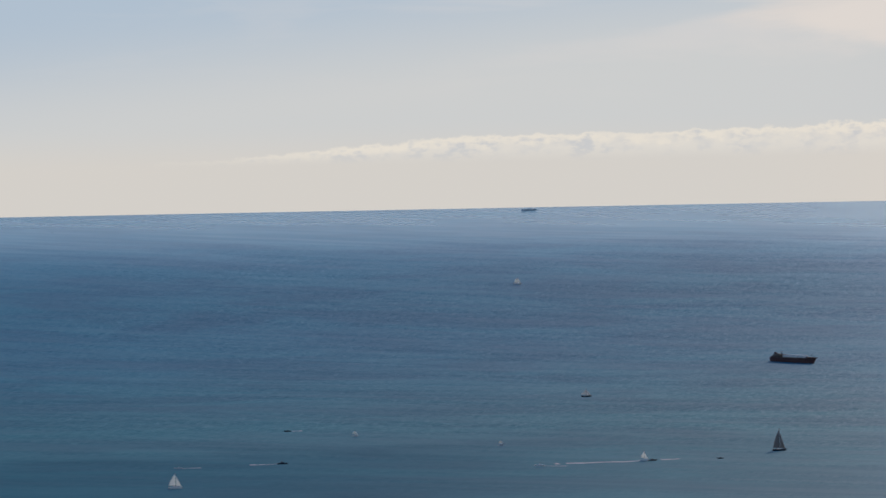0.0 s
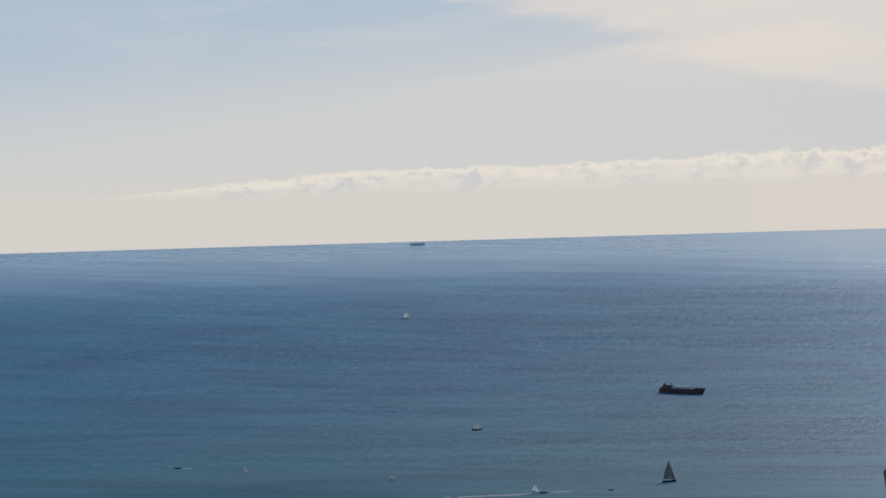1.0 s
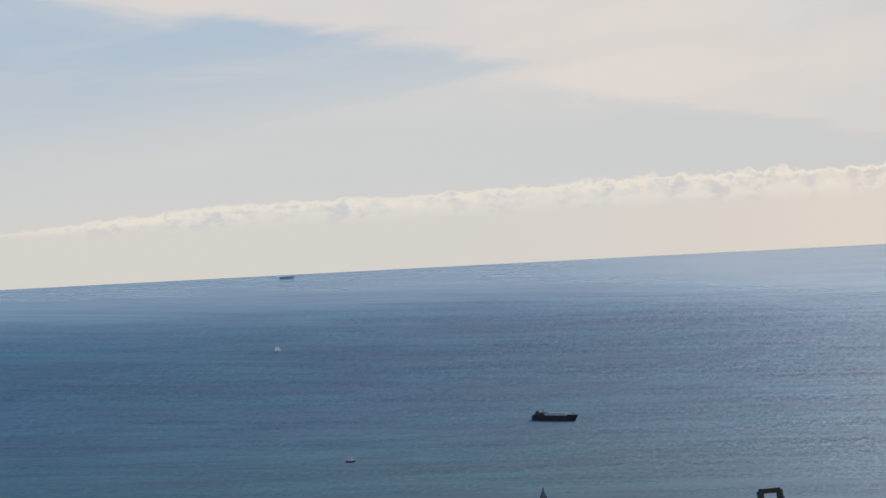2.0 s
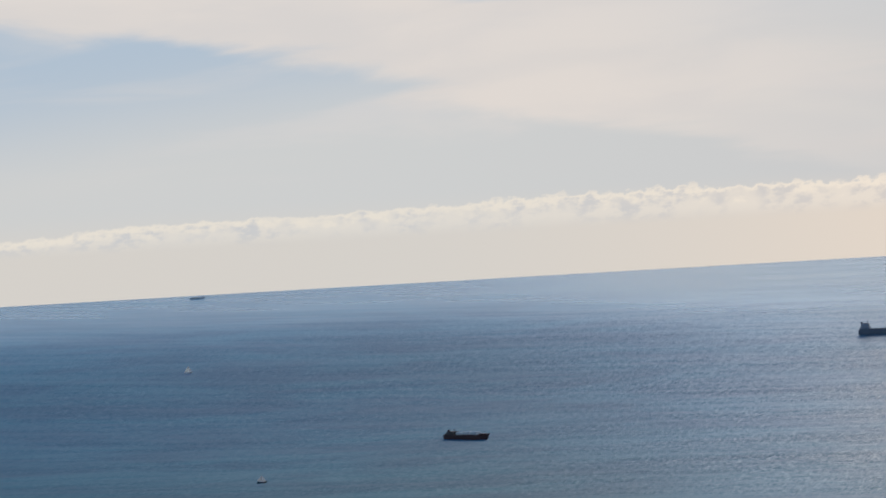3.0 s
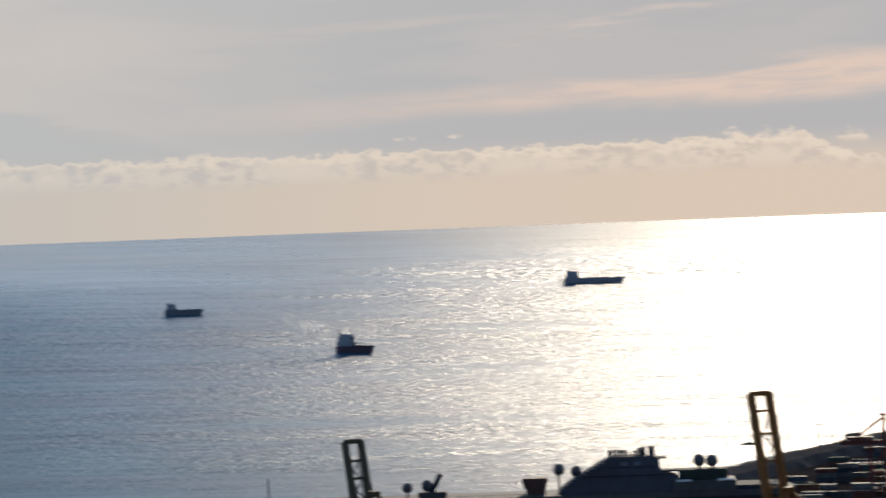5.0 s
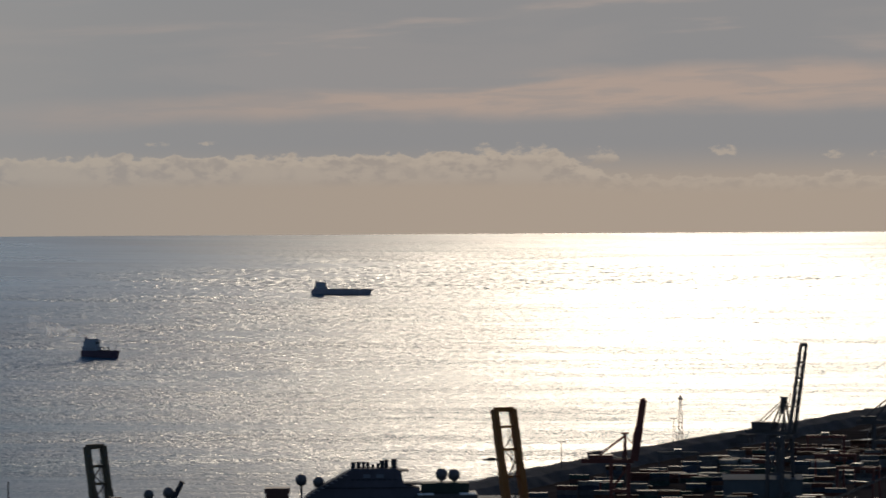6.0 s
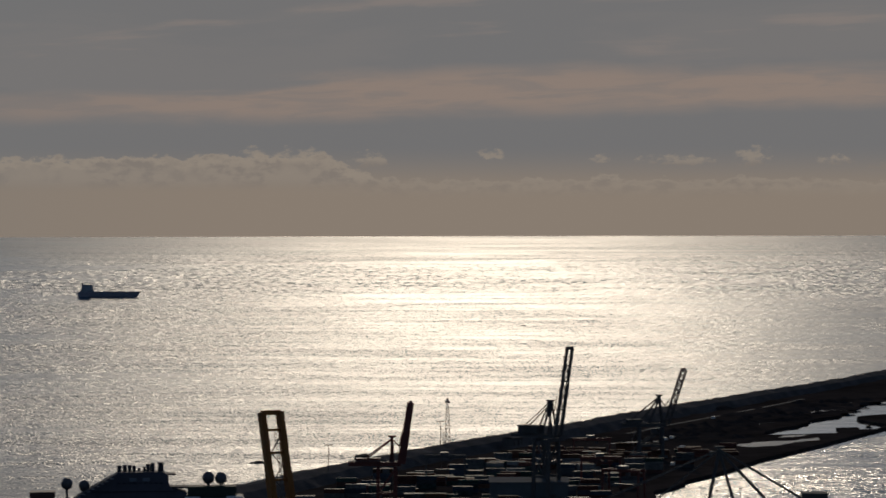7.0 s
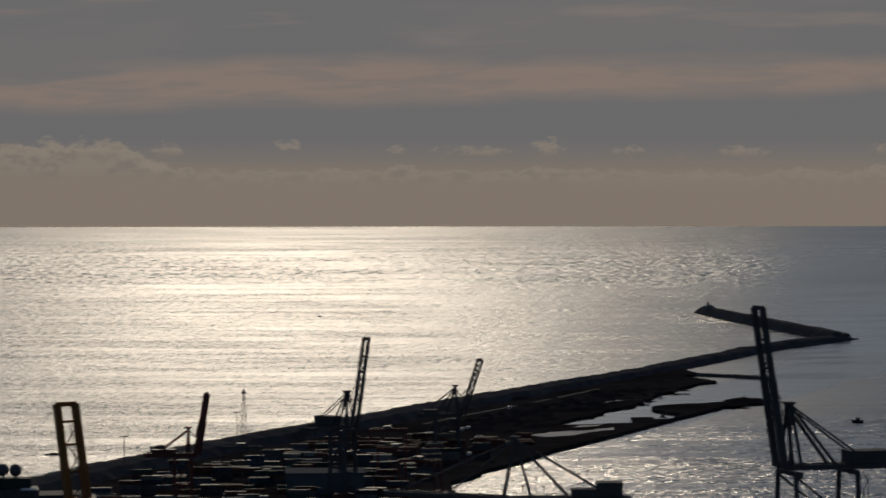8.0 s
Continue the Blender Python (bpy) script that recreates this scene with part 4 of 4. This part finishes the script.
def motor_boat(x, y, heading, length, paint, label, wake=0.0, wake_w=4.0, low=0.8):
    ob = thing("motorboat", x, y, 0.0, heading, label, "motorboat", "small boats")
    part("hull", shape(hull_mesh, length, length * 0.30, length * 0.13 * low, 0.5 * low, 0.9, 0.4), paint, ob)
    d = length * 0.13 * low
    cabin = part("cabin", shape(box, -length * 0.22, length * 0.16, -length * 0.1, length * 0.1, d, d + length * 0.14 * low), WHITE if paint is WHITE else paint, ob)
    part("windscreen", shape(box, length * 0.16, length * 0.175, -length * 0.09, length * 0.09, d + length * 0.06 * low, d + length * 0.13 * low), GLASS, cabin)
    part("aerial", shape(tube, (-length * 0.05, 0, d + length * 0.12 * low), (-length * 0.08, 0, d + length * 0.36 * low), 0.06), STEEL, ob)
    part("stern_rail", shape(beam, (-length * 0.46, -length * 0.1, d + 0.5), (-length * 0.46, length * 0.1, d + 0.5), 0.08), STEEL, ob)
    if wake:
        a = radians(heading)
        ring_wake("boat_wake", x - math.cos(a) * length * 0.45, y - math.sin(a) * length * 0.45, heading, wake, wake_w, "white foam wake trailing on the water")
    return ob


motor_boat(-114, 2313, 195, 4.6, SHIPDARK, "small dark motorboat with a short wake", 9, 7)
motor_boat(-104, 2040, 8, 6.0, SHIPDARK, "dark motorboat towing a long pale wake", 18, 9)
motor_boat(-168, 2021, 186, 4.6, WHITE, "small white motorboat with a thin wake", 12, 6)
motor_boat(57, 1989, 172, 6.0, WHITE, "white motorboat with a thin wake", 14, 6)
motor_boat(128, 2014, 10, 5.0, SHIPDARK, "dark speedboat on a long white wake", 62, 14)
ring_wake("foam_streak", 146, 2022, 12, 13, 10, "short streak of white foam on the water")
motor_boat(171, 2020, 175, 3.4, SHIPDARK, "little dark fishing boat on the sea")
motor_boat(894, 2066, -22, 13.0, SHIPDARK, "low dark launch on the bright sea", low=0.5)
motor_boat(1755, 3290, -15, 4.6, SHIPDARK, "tiny dark boat on the glittering sea", low=0.7)
motor_boat(1567, 2037, 150, 8.5, SHIPDARK, "dark harbour tug with a curved wake", 34, 9, low=1.9)
ring_wake("boat_wake", 1576, 2040, 199, 44, 12, "curved white wake behind the harbour tug")


def smoke(x, y, z):
    m = bpy.data.materials.new("thin_smoke")
    m.use_nodes = True
    t = m.node_tree
    t.nodes.clear()
    out = t.nodes.new("ShaderNodeOutputMaterial")
    thin = t.nodes.new("ShaderNodeBsdfTransparent")
    lit = t.nodes.new("ShaderNodeBsdfTranslucent")
    lit.inputs[0].default_value = (0.95, 0.94, 0.92, 1)
    mix = t.nodes.new("ShaderNodeMixShader")
    co = t.nodes.new("ShaderNodeNewGeometry").outputs["Position"]
    split = t.nodes.new("ShaderNodeSeparateXYZ")
    t.links.new(co, split.inputs[0])
    along = split.outputs[0]
    wire(t, mix, 0, calc(t, "MULTIPLY", ramp01(t, fbm(t, co, 0.13, 5.0, 0.6), 0.32, 0.66), calc(t, "ADD", 0.16, calc(t, "MULTIPLY", ramp01(t, along, x - 58.0, x + 2.0), 0.84))))
    t.links.new(thin.outputs[0], mix.inputs[1])
    t.links.new(lit.outputs[0], mix.inputs[2])
    t.links.new(mix.outputs[0], out.inputs[0])
    bm = bmesh.new()
    rings = []
    for i in range(31):
        f = i / 30
        c = Vector((x - 60 * f, y + 12 * f, z + 0.8 + 17 * f ** 1.3 + 1.2 * math.sin(f * 7)))
        r = 1.0 + 8.5 * f ** 0.7
        ring = []
        for k in range(14):
            a = k * math.tau / 14
            q = r * (1 + 0.55 * noise.noise(Vector((f * 7, math.cos(a) * 1.3, math.sin(a) * 1.3))))
            ring.append(bm.verts.new(c + Vector((0.4 * q * math.cos(a), q * math.cos(a), q * math.sin(a)))))
        rings.append(ring)
    for p, q in zip(rings, rings[1:]):
        for k in range(14):
            bm.faces.new((p[k], p[(k + 1) % 14], q[(k + 1) % 14], q[k]))
    ob = part("smoke_plume", bm, m)
    return tagged(ob, "thin grey exhaust smoke drifting off the ship's funnel", "smoke", kind="stuff")


smoke(958, 3288, sea_z(958, 3288) + 21)


# ---------- breakwater fittings ----------
def lattice_mast(x, y, up, height, foot, label):
    ob = thing("beacon_mast", x, y, up, -27, label, "mast")
    w0, w1 = foot / 2, foot * 0.16
    for sx in (-1, 1):
        for sy in (-1, 1):
            part("leg", shape(beam, (sx * w0, sy * w0, 0), (sx * w1, sy * w1, height), 0.30), STEEL, ob)
    n = 8
    for k in range(n):
        z0, z1 = height * k / n, height * (k + 1) / n
        a, b = w0 + (w1 - w0) * k / n, w0 + (w1 - w0) * (k + 1) / n
        bm = bmesh.new()
        for s in (-1, 1):
            beam(bm, (-a, s * a, z0), (b, s * b, z1), 0.17)
            beam(bm, (a, s * a, z0), (-b, s * b, z1), 0.17)
            beam(bm, (s * a, -a, z0), (s * b, b, z1), 0.17)
            beam(bm, (-b, s * b, z1), (b, s * b, z1), 0.17)
        part("bracing", bm, STEEL, ob)
    part("platform", shape(box, -1.7, 1.7, -1.7, 1.7, height, height + 0.4), STEEL, ob)
    for s in (-1.1, 1.1):
        part("lamp_box", shape(box, s - 0.6, s + 0.6, -0.6, 0.6, height + 0.4, height + 1.7), STEEL, ob)
    lamp = bmesh.new()
    tube(lamp, (0, 0, height + 0.4), (0, 0, height + 2.6), 0.7, 0.5, 10)
    ball(lamp, (0, 0, height + 2.8), 0.8)
    part("beacon", lamp, STEEL, ob)


lattice_mast(1034, 2053, 6.8, 32.0, 4.2, "slender steel lattice mast with a beacon on the breakwater")


def lamp_post(x, y, up, height):
    ob = thing("lamp_post", x, y, up, -27, "thin steel lamp post on the breakwater road", "lamp post", "lamp posts")
    part("post", shape(tube, (0, 0, 0), (0, 0, height), 0.32, 0.2), STEEL, ob)
    part("arm", shape(beam, (-2.2, 0, height), (2.2, 0, height), 0.3), STEEL, ob)
    for s in (-1.8, 1.8):
        part("lamp_head", shape(box, s - 0.8, s + 0.8, -0.4, 0.4, height - 0.3, height + 0.2), STEEL, ob)


lamp_post(858, 1872, 6.3, 20.0)
lamp_post(1024, 2040, 6.3, 15.0)
lamp_post(1046, 2088, 6.3, 17.0)


def lighthouse(x, y):
    ob = thing("harbour_light", x, y, 7.0, 70, "squat harbour light with twin towers at the breakwater's end", "lighthouse")
    part("plinth", shape(box, -11, 6, -4.5, 4.5, -2, 1.6), CONCRETE, ob)
    tower = part("tower", shape(tube, (0, 0, 1.5), (0, 0, 5.2), 1.7, 1.3, 12), CONCRETE, ob)
    part("gallery", shape(tube, (0, 0, 5.2), (0, 0, 5.6), 2.0, 2.0, 12), CONCRETE, tower)
    part("lantern", shape(tube, (0, 0, 5.6), (0, 0, 6.9), 0.9, 0.7, 10), GLASS, tower)
    part("tower", shape(tube, (-4.2, 0, 1.5), (-4.2, 0, 4.2), 0.9, 0.7, 10), CONCRETE, ob)
    part("hut", shape(box, -9.5, -6, -2.5, 2.5, 1.6, 3.2), CONCRETE, ob)


lighthouse(2155, 3084)


def shed(x, y, up, heading, length, depth, height, label, wall=None, roof=None):
    ob = thing("shed", x, y, up, heading, label, "building", "port sheds")
    wall, roof = wall or CONCRETE, roof or STEEL
    part("wall", shape(box, -length / 2, length / 2, -depth / 2, depth / 2, 0, height), wall, ob)
    bm = bmesh.new()
    e = 0.6
    pts = [(-depth / 2 - e, height), (0, height + depth * 0.10), (depth / 2 + e, height), (depth / 2 + e, height + 0.35), (0, height + depth * 0.10 + 0.4), (-depth / 2 - e, height + 0.35)]
    ends = [[bm.verts.new((sx * (length / 2 + e), py, pz)) for py, pz in pts] for sx in (-1, 1)]
    for i in range(6):
        j = (i + 1) % 6
        bm.faces.new((ends[0][i], ends[0][j], ends[1][j], ends[1][i]))
    bm.faces.new(ends[0])
    bm.faces.new(ends[1][::-1])
    bmesh.ops.recalc_face_normals(bm, faces=bm.faces)
    part("roof", bm, roof, ob)
    for k in range(max(2, int(length / 9))):
        px = -length / 2 + (k + 0.5) * length / max(2, int(length / 9))
        part("door", shape(box, px - 1.8, px + 1.8, -depth / 2 - 0.08, -depth / 2, 0, min(4.0, height * 0.8)), STEEL, ob)


shed(1090, 2060, 6.2, 40, 16, 9, 5.5, "small dark block house on the breakwater", ROCK, ROCK)
shed(921, 1956, 6.3, 40, 11, 6, 5.6, "small dark service hut on the breakwater crest", ROCK, ROCK)
shed(712, 1668, 2.6, -27, 44, 26, 7, "low port warehouse with a pale metal roof", CONCRETE, PALEROOF)
shed(640, 1600, 2.6, -27, 30, 16, 6, "low port warehouse with a pale metal roof", CONCRETE, PALEROOF)
shed(905, 1690, 2.6, -27, 46, 22, 12, "slate-blue port warehouse with a flat roof", SLATEWALL, SLATEWALL)

# service road and wet ground inside the breakwater
sweep("road", [(1250, 2172), (1330, 2243), (1600, 2462)], [(2.4, 2.2), (2.2, 2.9), (-2.2, 2.9), (-2.4, 2.2)], ASPHALT, step=25)


def pool(outline, name="puddle"):
    bm = bmesh.new()
    outline = [(x + 3.0 * noise.noise(Vector((x * 0.09, y * 0.09, 2))), y + 6.0 * noise.noise(Vector((x * 0.08, y * 0.08, 6)))) for x, y in steps_along(outline + outline[:1], 4.0)[:-1]]
    bm.faces.new([bm.verts.new((x, y, sea_z(x, y) + 2.66)) for x, y in outline])
    bmesh.ops.triangulate(bm, faces=bm.faces)
    bmesh.ops.recalc_face_normals(bm, faces=bm.faces)
    ob = part(name, bm, PUDDLE)
    if ob.data.polygons[0].normal.z < 0:
        ob.data.flip_normals()
    return tagged(ob, "shallow pool of standing water on the earth", "puddle", "standing pools", kind="structure")


pool([(1258, 2024), (1266, 2036), (1297, 2050), (1325, 2050), (1356, 2066), (1350, 2052), (1322, 2036), (1296, 2020), (1272, 2006), (1257, 2010)])
pool([(1330, 2086), (1352, 2098), (1366, 2094), (1342, 2080)])
pool([(1384, 2216), (1398, 2228), (1414, 2238), (1420, 2230), (1402, 2218), (1392, 2211)])
pool([(1508, 2318), (1526, 2332), (1548, 2338), (1566, 2334), (1550, 2322), (1528, 2314)])
pool([(1180, 2085), (1215, 2098), (1235, 2092), (1200, 2080)])
pool([(1600, 2420), (1622, 2432), (1634, 2424), (1612, 2408)])


def slick(name, path, width, mat, label, category):
    """A strip of smoothed or churned water with a wavering edge."""
    bm = bmesh.new()
    pts = steps_along(path, 6.0)
    n = len(pts) - 1
    rows = []
    for i, (x, y) in enumerate(pts):
        f = i / n
        px, py = pts[max(0, i - 1)]
        qx, qy = pts[min(n, i + 1)]
        d = Vector((qx - px, qy - py)).normalized()
        w = width * (0.12 + 0.88 * math.sin(math.pi * f) ** 0.5)
        a = w * (0.5 + 0.35 * noise.noise(Vector((x * 0.03, y * 0.03, 2))))
        b = w * (0.5 + 0.35 * noise.noise(Vector((x * 0.03, y * 0.03, 6))))
        rows.append([bm.verts.new((x - d.y * q, y + d.x * q, sea_z(x, y) + 0.15)) for q in (a, -b)])
    for p, q in zip(rows, rows[1:]):
        bm.faces.new((p[0], p[1], q[1], q[0]))
    ob = part(name, bm, mat)
    if ob.data.polygons[0].normal.z < 0:
        ob.data.flip_normals()
    return tagged(ob, label, category, kind="stuff")


slick("churned_streak", [(1248, 1822), (1254, 1795), (1250, 1760), (1232, 1713)], 7, CHURNED, "glinting line of broken ripples on the harbour water", "water")
slick("water_slick", [(760, 1865), (850, 1935), (960, 2040)], 22, SLICK, "dull sheltered water along the breakwater's foot", "water")


def heap(bm, px, py, r, h, n=11):
    """One uneven, flat-topped tip of spoil."""
    c = bm.verts.new((px, py, sea_z(px, py) + 2.6 + h))
    ring = []
    for k in range(n):
        a = k * math.tau / n
        q = r * random.uniform(0.75, 1.3)
        ring.append((px + q * math.cos(a), py + q * math.sin(a), h * random.uniform(0.35, 0.7)))
    mid = [bm.verts.new((px + (qx - px) * 0.5, py + (qy - py) * 0.5, sea_z(px, py) + 2.6 + qh)) for qx, qy, qh in ring]
    low = [bm.verts.new((qx, qy, sea_z(px, py) + 2.3)) for qx, qy, _ in ring]
    for k in range(n):
        j = (k + 1) % n
        bm.faces.new((c, mid[k], mid[j]))
        bm.faces.new((mid[k], low[k], low[j], mid[j]))


def mounds():
    bm = bmesh.new()
    spots = [(1628, 2268), (1606, 2250), (1300, 2105), (1345, 2160), (1400, 2240), (1450, 2270), (1520, 2330), (1580, 2400), (1640, 2430), (1240, 2075),
             (1380, 2200), (1490, 2370), (1440, 2330), (1290, 2130), (1430, 2260), (1560, 2370)]
    for x, y in spots:
        for _ in range(3):
            heap(bm, x + random.uniform(-22, 22), y + random.uniform(-22, 22), random.uniform(7, 17), random.uniform(1.0, 3.4))
    # rough tipped ground between the breakwater and the inlet
    for _ in range(150):
        f, across = random.random(), random.uniform(24, 72)
        heap(bm, 1180 + 440 * f + across * 0.62, 2128 + 352 * f - across * 0.78, random.uniform(3, 9), random.uniform(0.8, 2.6), 8)
    bmesh.ops.recalc_face_normals(bm, faces=bm.faces)
    tagged(part("earth_mounds", bm, EARTH), "dark heaps of spoil on the unfinished quay", "earth", kind="stuff")


mounds()


# ---------- container yard ----------
def inside(px, py, outline):
    hit = False
    for (x0, y0), (x1, y1) in zip(outline, outline[1:] + outline[:1]):
        if (y0 > py) != (y1 > py) and px < (x1 - x0) * (py - y0) / (y1 - y0) + x0:
            hit = not hit
    return hit


def container_mesh():
    bm = bmesh.new()
    box(bm, -6.05, 6.05, -1.18, 1.18, 0.06, 2.56)
    for sx in (-1, 1):
        for sy in (-1, 1):
            box(bm, sx * 6.0 - 0.1, sx * 6.0 + 0.1, sy * 1.14 - 0.09, sy * 1.14 + 0.09, 0, 2.6)
    for k in range(10):
        x = -5.4 + k * 1.2
        for s in (-1, 1):
            box(bm, x - 0.3, x + 0.3, s * 1.20 - 0.03, s * 1.20 + 0.03, 0.2, 2.4)
    me = bpy.data.meshes.new("container")
    bm.to_mesh(me)
    bm.free()
    return me


def container_yard():
    rng = random.Random(5)
    meshes = []
    base = container_mesh()
    for m in BOXES:
        me = base.copy()
        me.materials.append(m)
        meshes.append(me)
    names = ("rust red", "dark blue", "white", "grey", "orange", "green")
    low = [bmesh.new() for _ in BOXES]
    a = radians(-27)
    ux, uy, vx, vy = math.cos(a), math.sin(a), -math.sin(a), math.cos(a)
    yard = [(700, 1620), (800, 1775), (1150, 2085), (1200, 2110), (1258, 2070), (1225, 1965), (1150, 1900), (1060, 1800), (1010, 1740), (900, 1600)]
    count = 0
    for row in range(25):
        v = 1775 + row * 23.0 + rng.uniform(-5, 5)
        u = -190 + rng.uniform(0, 14)
        while u < 260:
            # a block of two to five bays, then a gap
            bays, wide, tall = rng.choice((1, 1, 1, 2, 2)), rng.choice((1, 2, 2, 3)), rng.choice((1, 2, 2, 3, 4))
            hue, shift = rng.randrange(6), rng.uniform(-3.5, 3.5)
            for bay in range(bays):
                uu = u + bay * 12.9 + rng.uniform(-0.3, 0.3)
                for side in range(wide):
                    x, y = uu * ux + (v + shift + side * 2.75) * vx, uu * uy + (v + shift + side * 2.75) * vy
                    if not inside(x, y, yard) or rng.random() < 0.12:
                        continue
                    far_corner = x > 1050 and y > 1900
                    n = rng.choice((1, 1, 1, 2)) if far_corner else max(1, tall + rng.choice((-1, 0, 0, 0)))
                    turn = -27 + rng.uniform(-1.6, 1.6)
                    for k in range(n):
                        weights = (8, 1, 1, 2, 4, 1) if far_corner else (5, 5, 2, 4, 2, 3)
                        c = hue if rng.random() < 0.3 and not far_corner else rng.choices(range(6), weights)[0]
                        z = 2.62 + sea_z(x, y) + k * 2.62
                        if k == n - 1 and count < 298 and (side == wide - 1 or side == 0):
                            ob = new("container", meshes[c])
                            ob.matrix_basis = pose(x, y, z, 0, 0, turn)
                            tagged(ob, names[c] + " steel shipping container on a stack in the yard", "container", "shipping containers")
                            count += 1
                        else:
                            vs = box(low[c], -6.05, 6.05, -1.2, 1.2, 0, 2.58)
                            bmesh.ops.transform(low[c], matrix=pose(x, y, z, 0, 0, turn), verts=vs)
            u += bays * 12.9 + rng.uniform(3, 24)
    for c, bm in enumerate(low):
        tagged(part("container_stacks", bm, BOXES[c]), names[c] + " containers in the lower tiers of the yard", "container", kind="stuff")


container_yard()


def yard_gantry(x, y, heading, paint, label):
    ob = thing("yard_gantry", x, y, 2.62, heading, label, "gantry crane", "yard gantries")
    for sx in (-1, 1):
        for sy in (-1, 1):
            leg = part("leg", shape(beam, (sx * 12, sy * 4.5, 1.0), (sx * 12, sy * 3.2, 19), 1.0, 1.1), paint, ob)
            part("wheel", shape(tube, (sx * 12 - 0.5, sy * 4.5, 0.8), (sx * 12 + 0.5, sy * 4.5, 0.8), 0.8, 0.8, 12), SHIPDARK, leg)
        part("sill_beam", shape(beam, (sx * 12, -4.8, 2.2), (sx * 12, 4.8, 2.2), 0.9, 1.0), paint, ob)
    for sy in (-1, 1):
        part("top_beam", shape(beam, (-13, sy * 3.2, 19.6), (13, sy * 3.2, 19.6), 1.0, 1.6), paint, ob)
    trolley = part("trolley", shape(box, -3, 2, -3.0, 3.0, 20.4, 22.2), STEEL, ob)
    part("cab", shape(box, 2.2, 4.2, -1, 1, 16.4, 18.8), STEEL, ob)
    part("spreader", shape(box, -6.0, 6.0, -1.1, 1.1, 11.0, 11.6), STEEL, ob)
    for sx in (-2.2, 1.2):
        part("hoist_rope", shape(beam, (sx, 0, 11.6), (sx, 0, 20.4), 0.12), STEEL, trolley)


yard_gantry(985, 1745, -27, REDPAINT, "red rubber-tyred gantry crane over the container stacks")
yard_gantry(905, 1800, -27, BLUEGREY, "dark rubber-tyred gantry crane over the container stacks")
yard_gantry(1060, 1890, -27, REDPAINT, "red rubber-tyred gantry crane over the container stacks")
yard_gantry(948, 1652, -60, REDPAINT, "red rubber-tyred gantry crane beside the quay edge")


def port_van(x, y, heading, paint, label):
    ob = thing("van", x, y, 2.62, heading, label, "van", "port vans")
    bm = shape(box, -2.6, 1.2, -1.0, 1.0, 0.45, 2.4)
    box(bm, 1.2, 2.6, -1.0, 1.0, 0.45, 1.5)
    part("body", bm, paint, ob)
    part("windscreen", shape(beam, (1.25, 0, 2.25), (2.0, 0, 1.45), 1.7, 0.12), GLASS, ob)
    for px in (-1.7, 1.7):
        for py in (-0.95, 0.95):
            part("wheel", shape(tube, (px, py - 0.12, 0.38), (px, py + 0.12, 0.38), 0.38, 0.38, 12), SHIPDARK, ob)


for vx, vy, vh in ((1251, 2106, 40), (1238, 2094, 42), (1199, 2140, -20), (1098, 1869, 50), (1120, 1885, 48), (1170, 1985, -30), (1205, 2015, 140), (1290, 2190, 40), (1400, 2290, 40)):
    port_van(vx, vy, vh, WHITE, "white delivery van parked on the terminal ground")


def excavator(x, y, heading):
    ob = thing("excavator", x, y, 2.62, heading, "dark tracked excavator with a bent arm on the unfinished quay", "excavator")
    for sy in (-1.3, 1.3):
        part("track", shape(box, -2.4, 2.4, sy - 0.35, sy + 0.35, 0, 1.0), SHIPDARK, ob)
    house = part("cab", shape(box, -2.0, 1.2, -1.3, 1.3, 1.1, 2.4), OCHRE, ob)
    part("cab_roof", shape(box, 0.0, 1.4, -1.2, 0.0, 2.4, 3.2), GLASS, house)
    part("boom", shape(beam, (1.0, 0.4, 2.0), (4.4, 0.4, 5.6), 0.5, 0.6), OCHRE, ob)
    part("arm", shape(beam, (4.4, 0.4, 5.6), (7.4, 0.4, 3.6), 0.4, 0.5), OCHRE, ob)
    part("bucket", shape(box, 6.9, 8.0, -0.2, 1.0, 2.6, 3.7), SHIPDARK, ob)


excavator(1448, 2134, -30)
excavator(1614, 2262, -30)
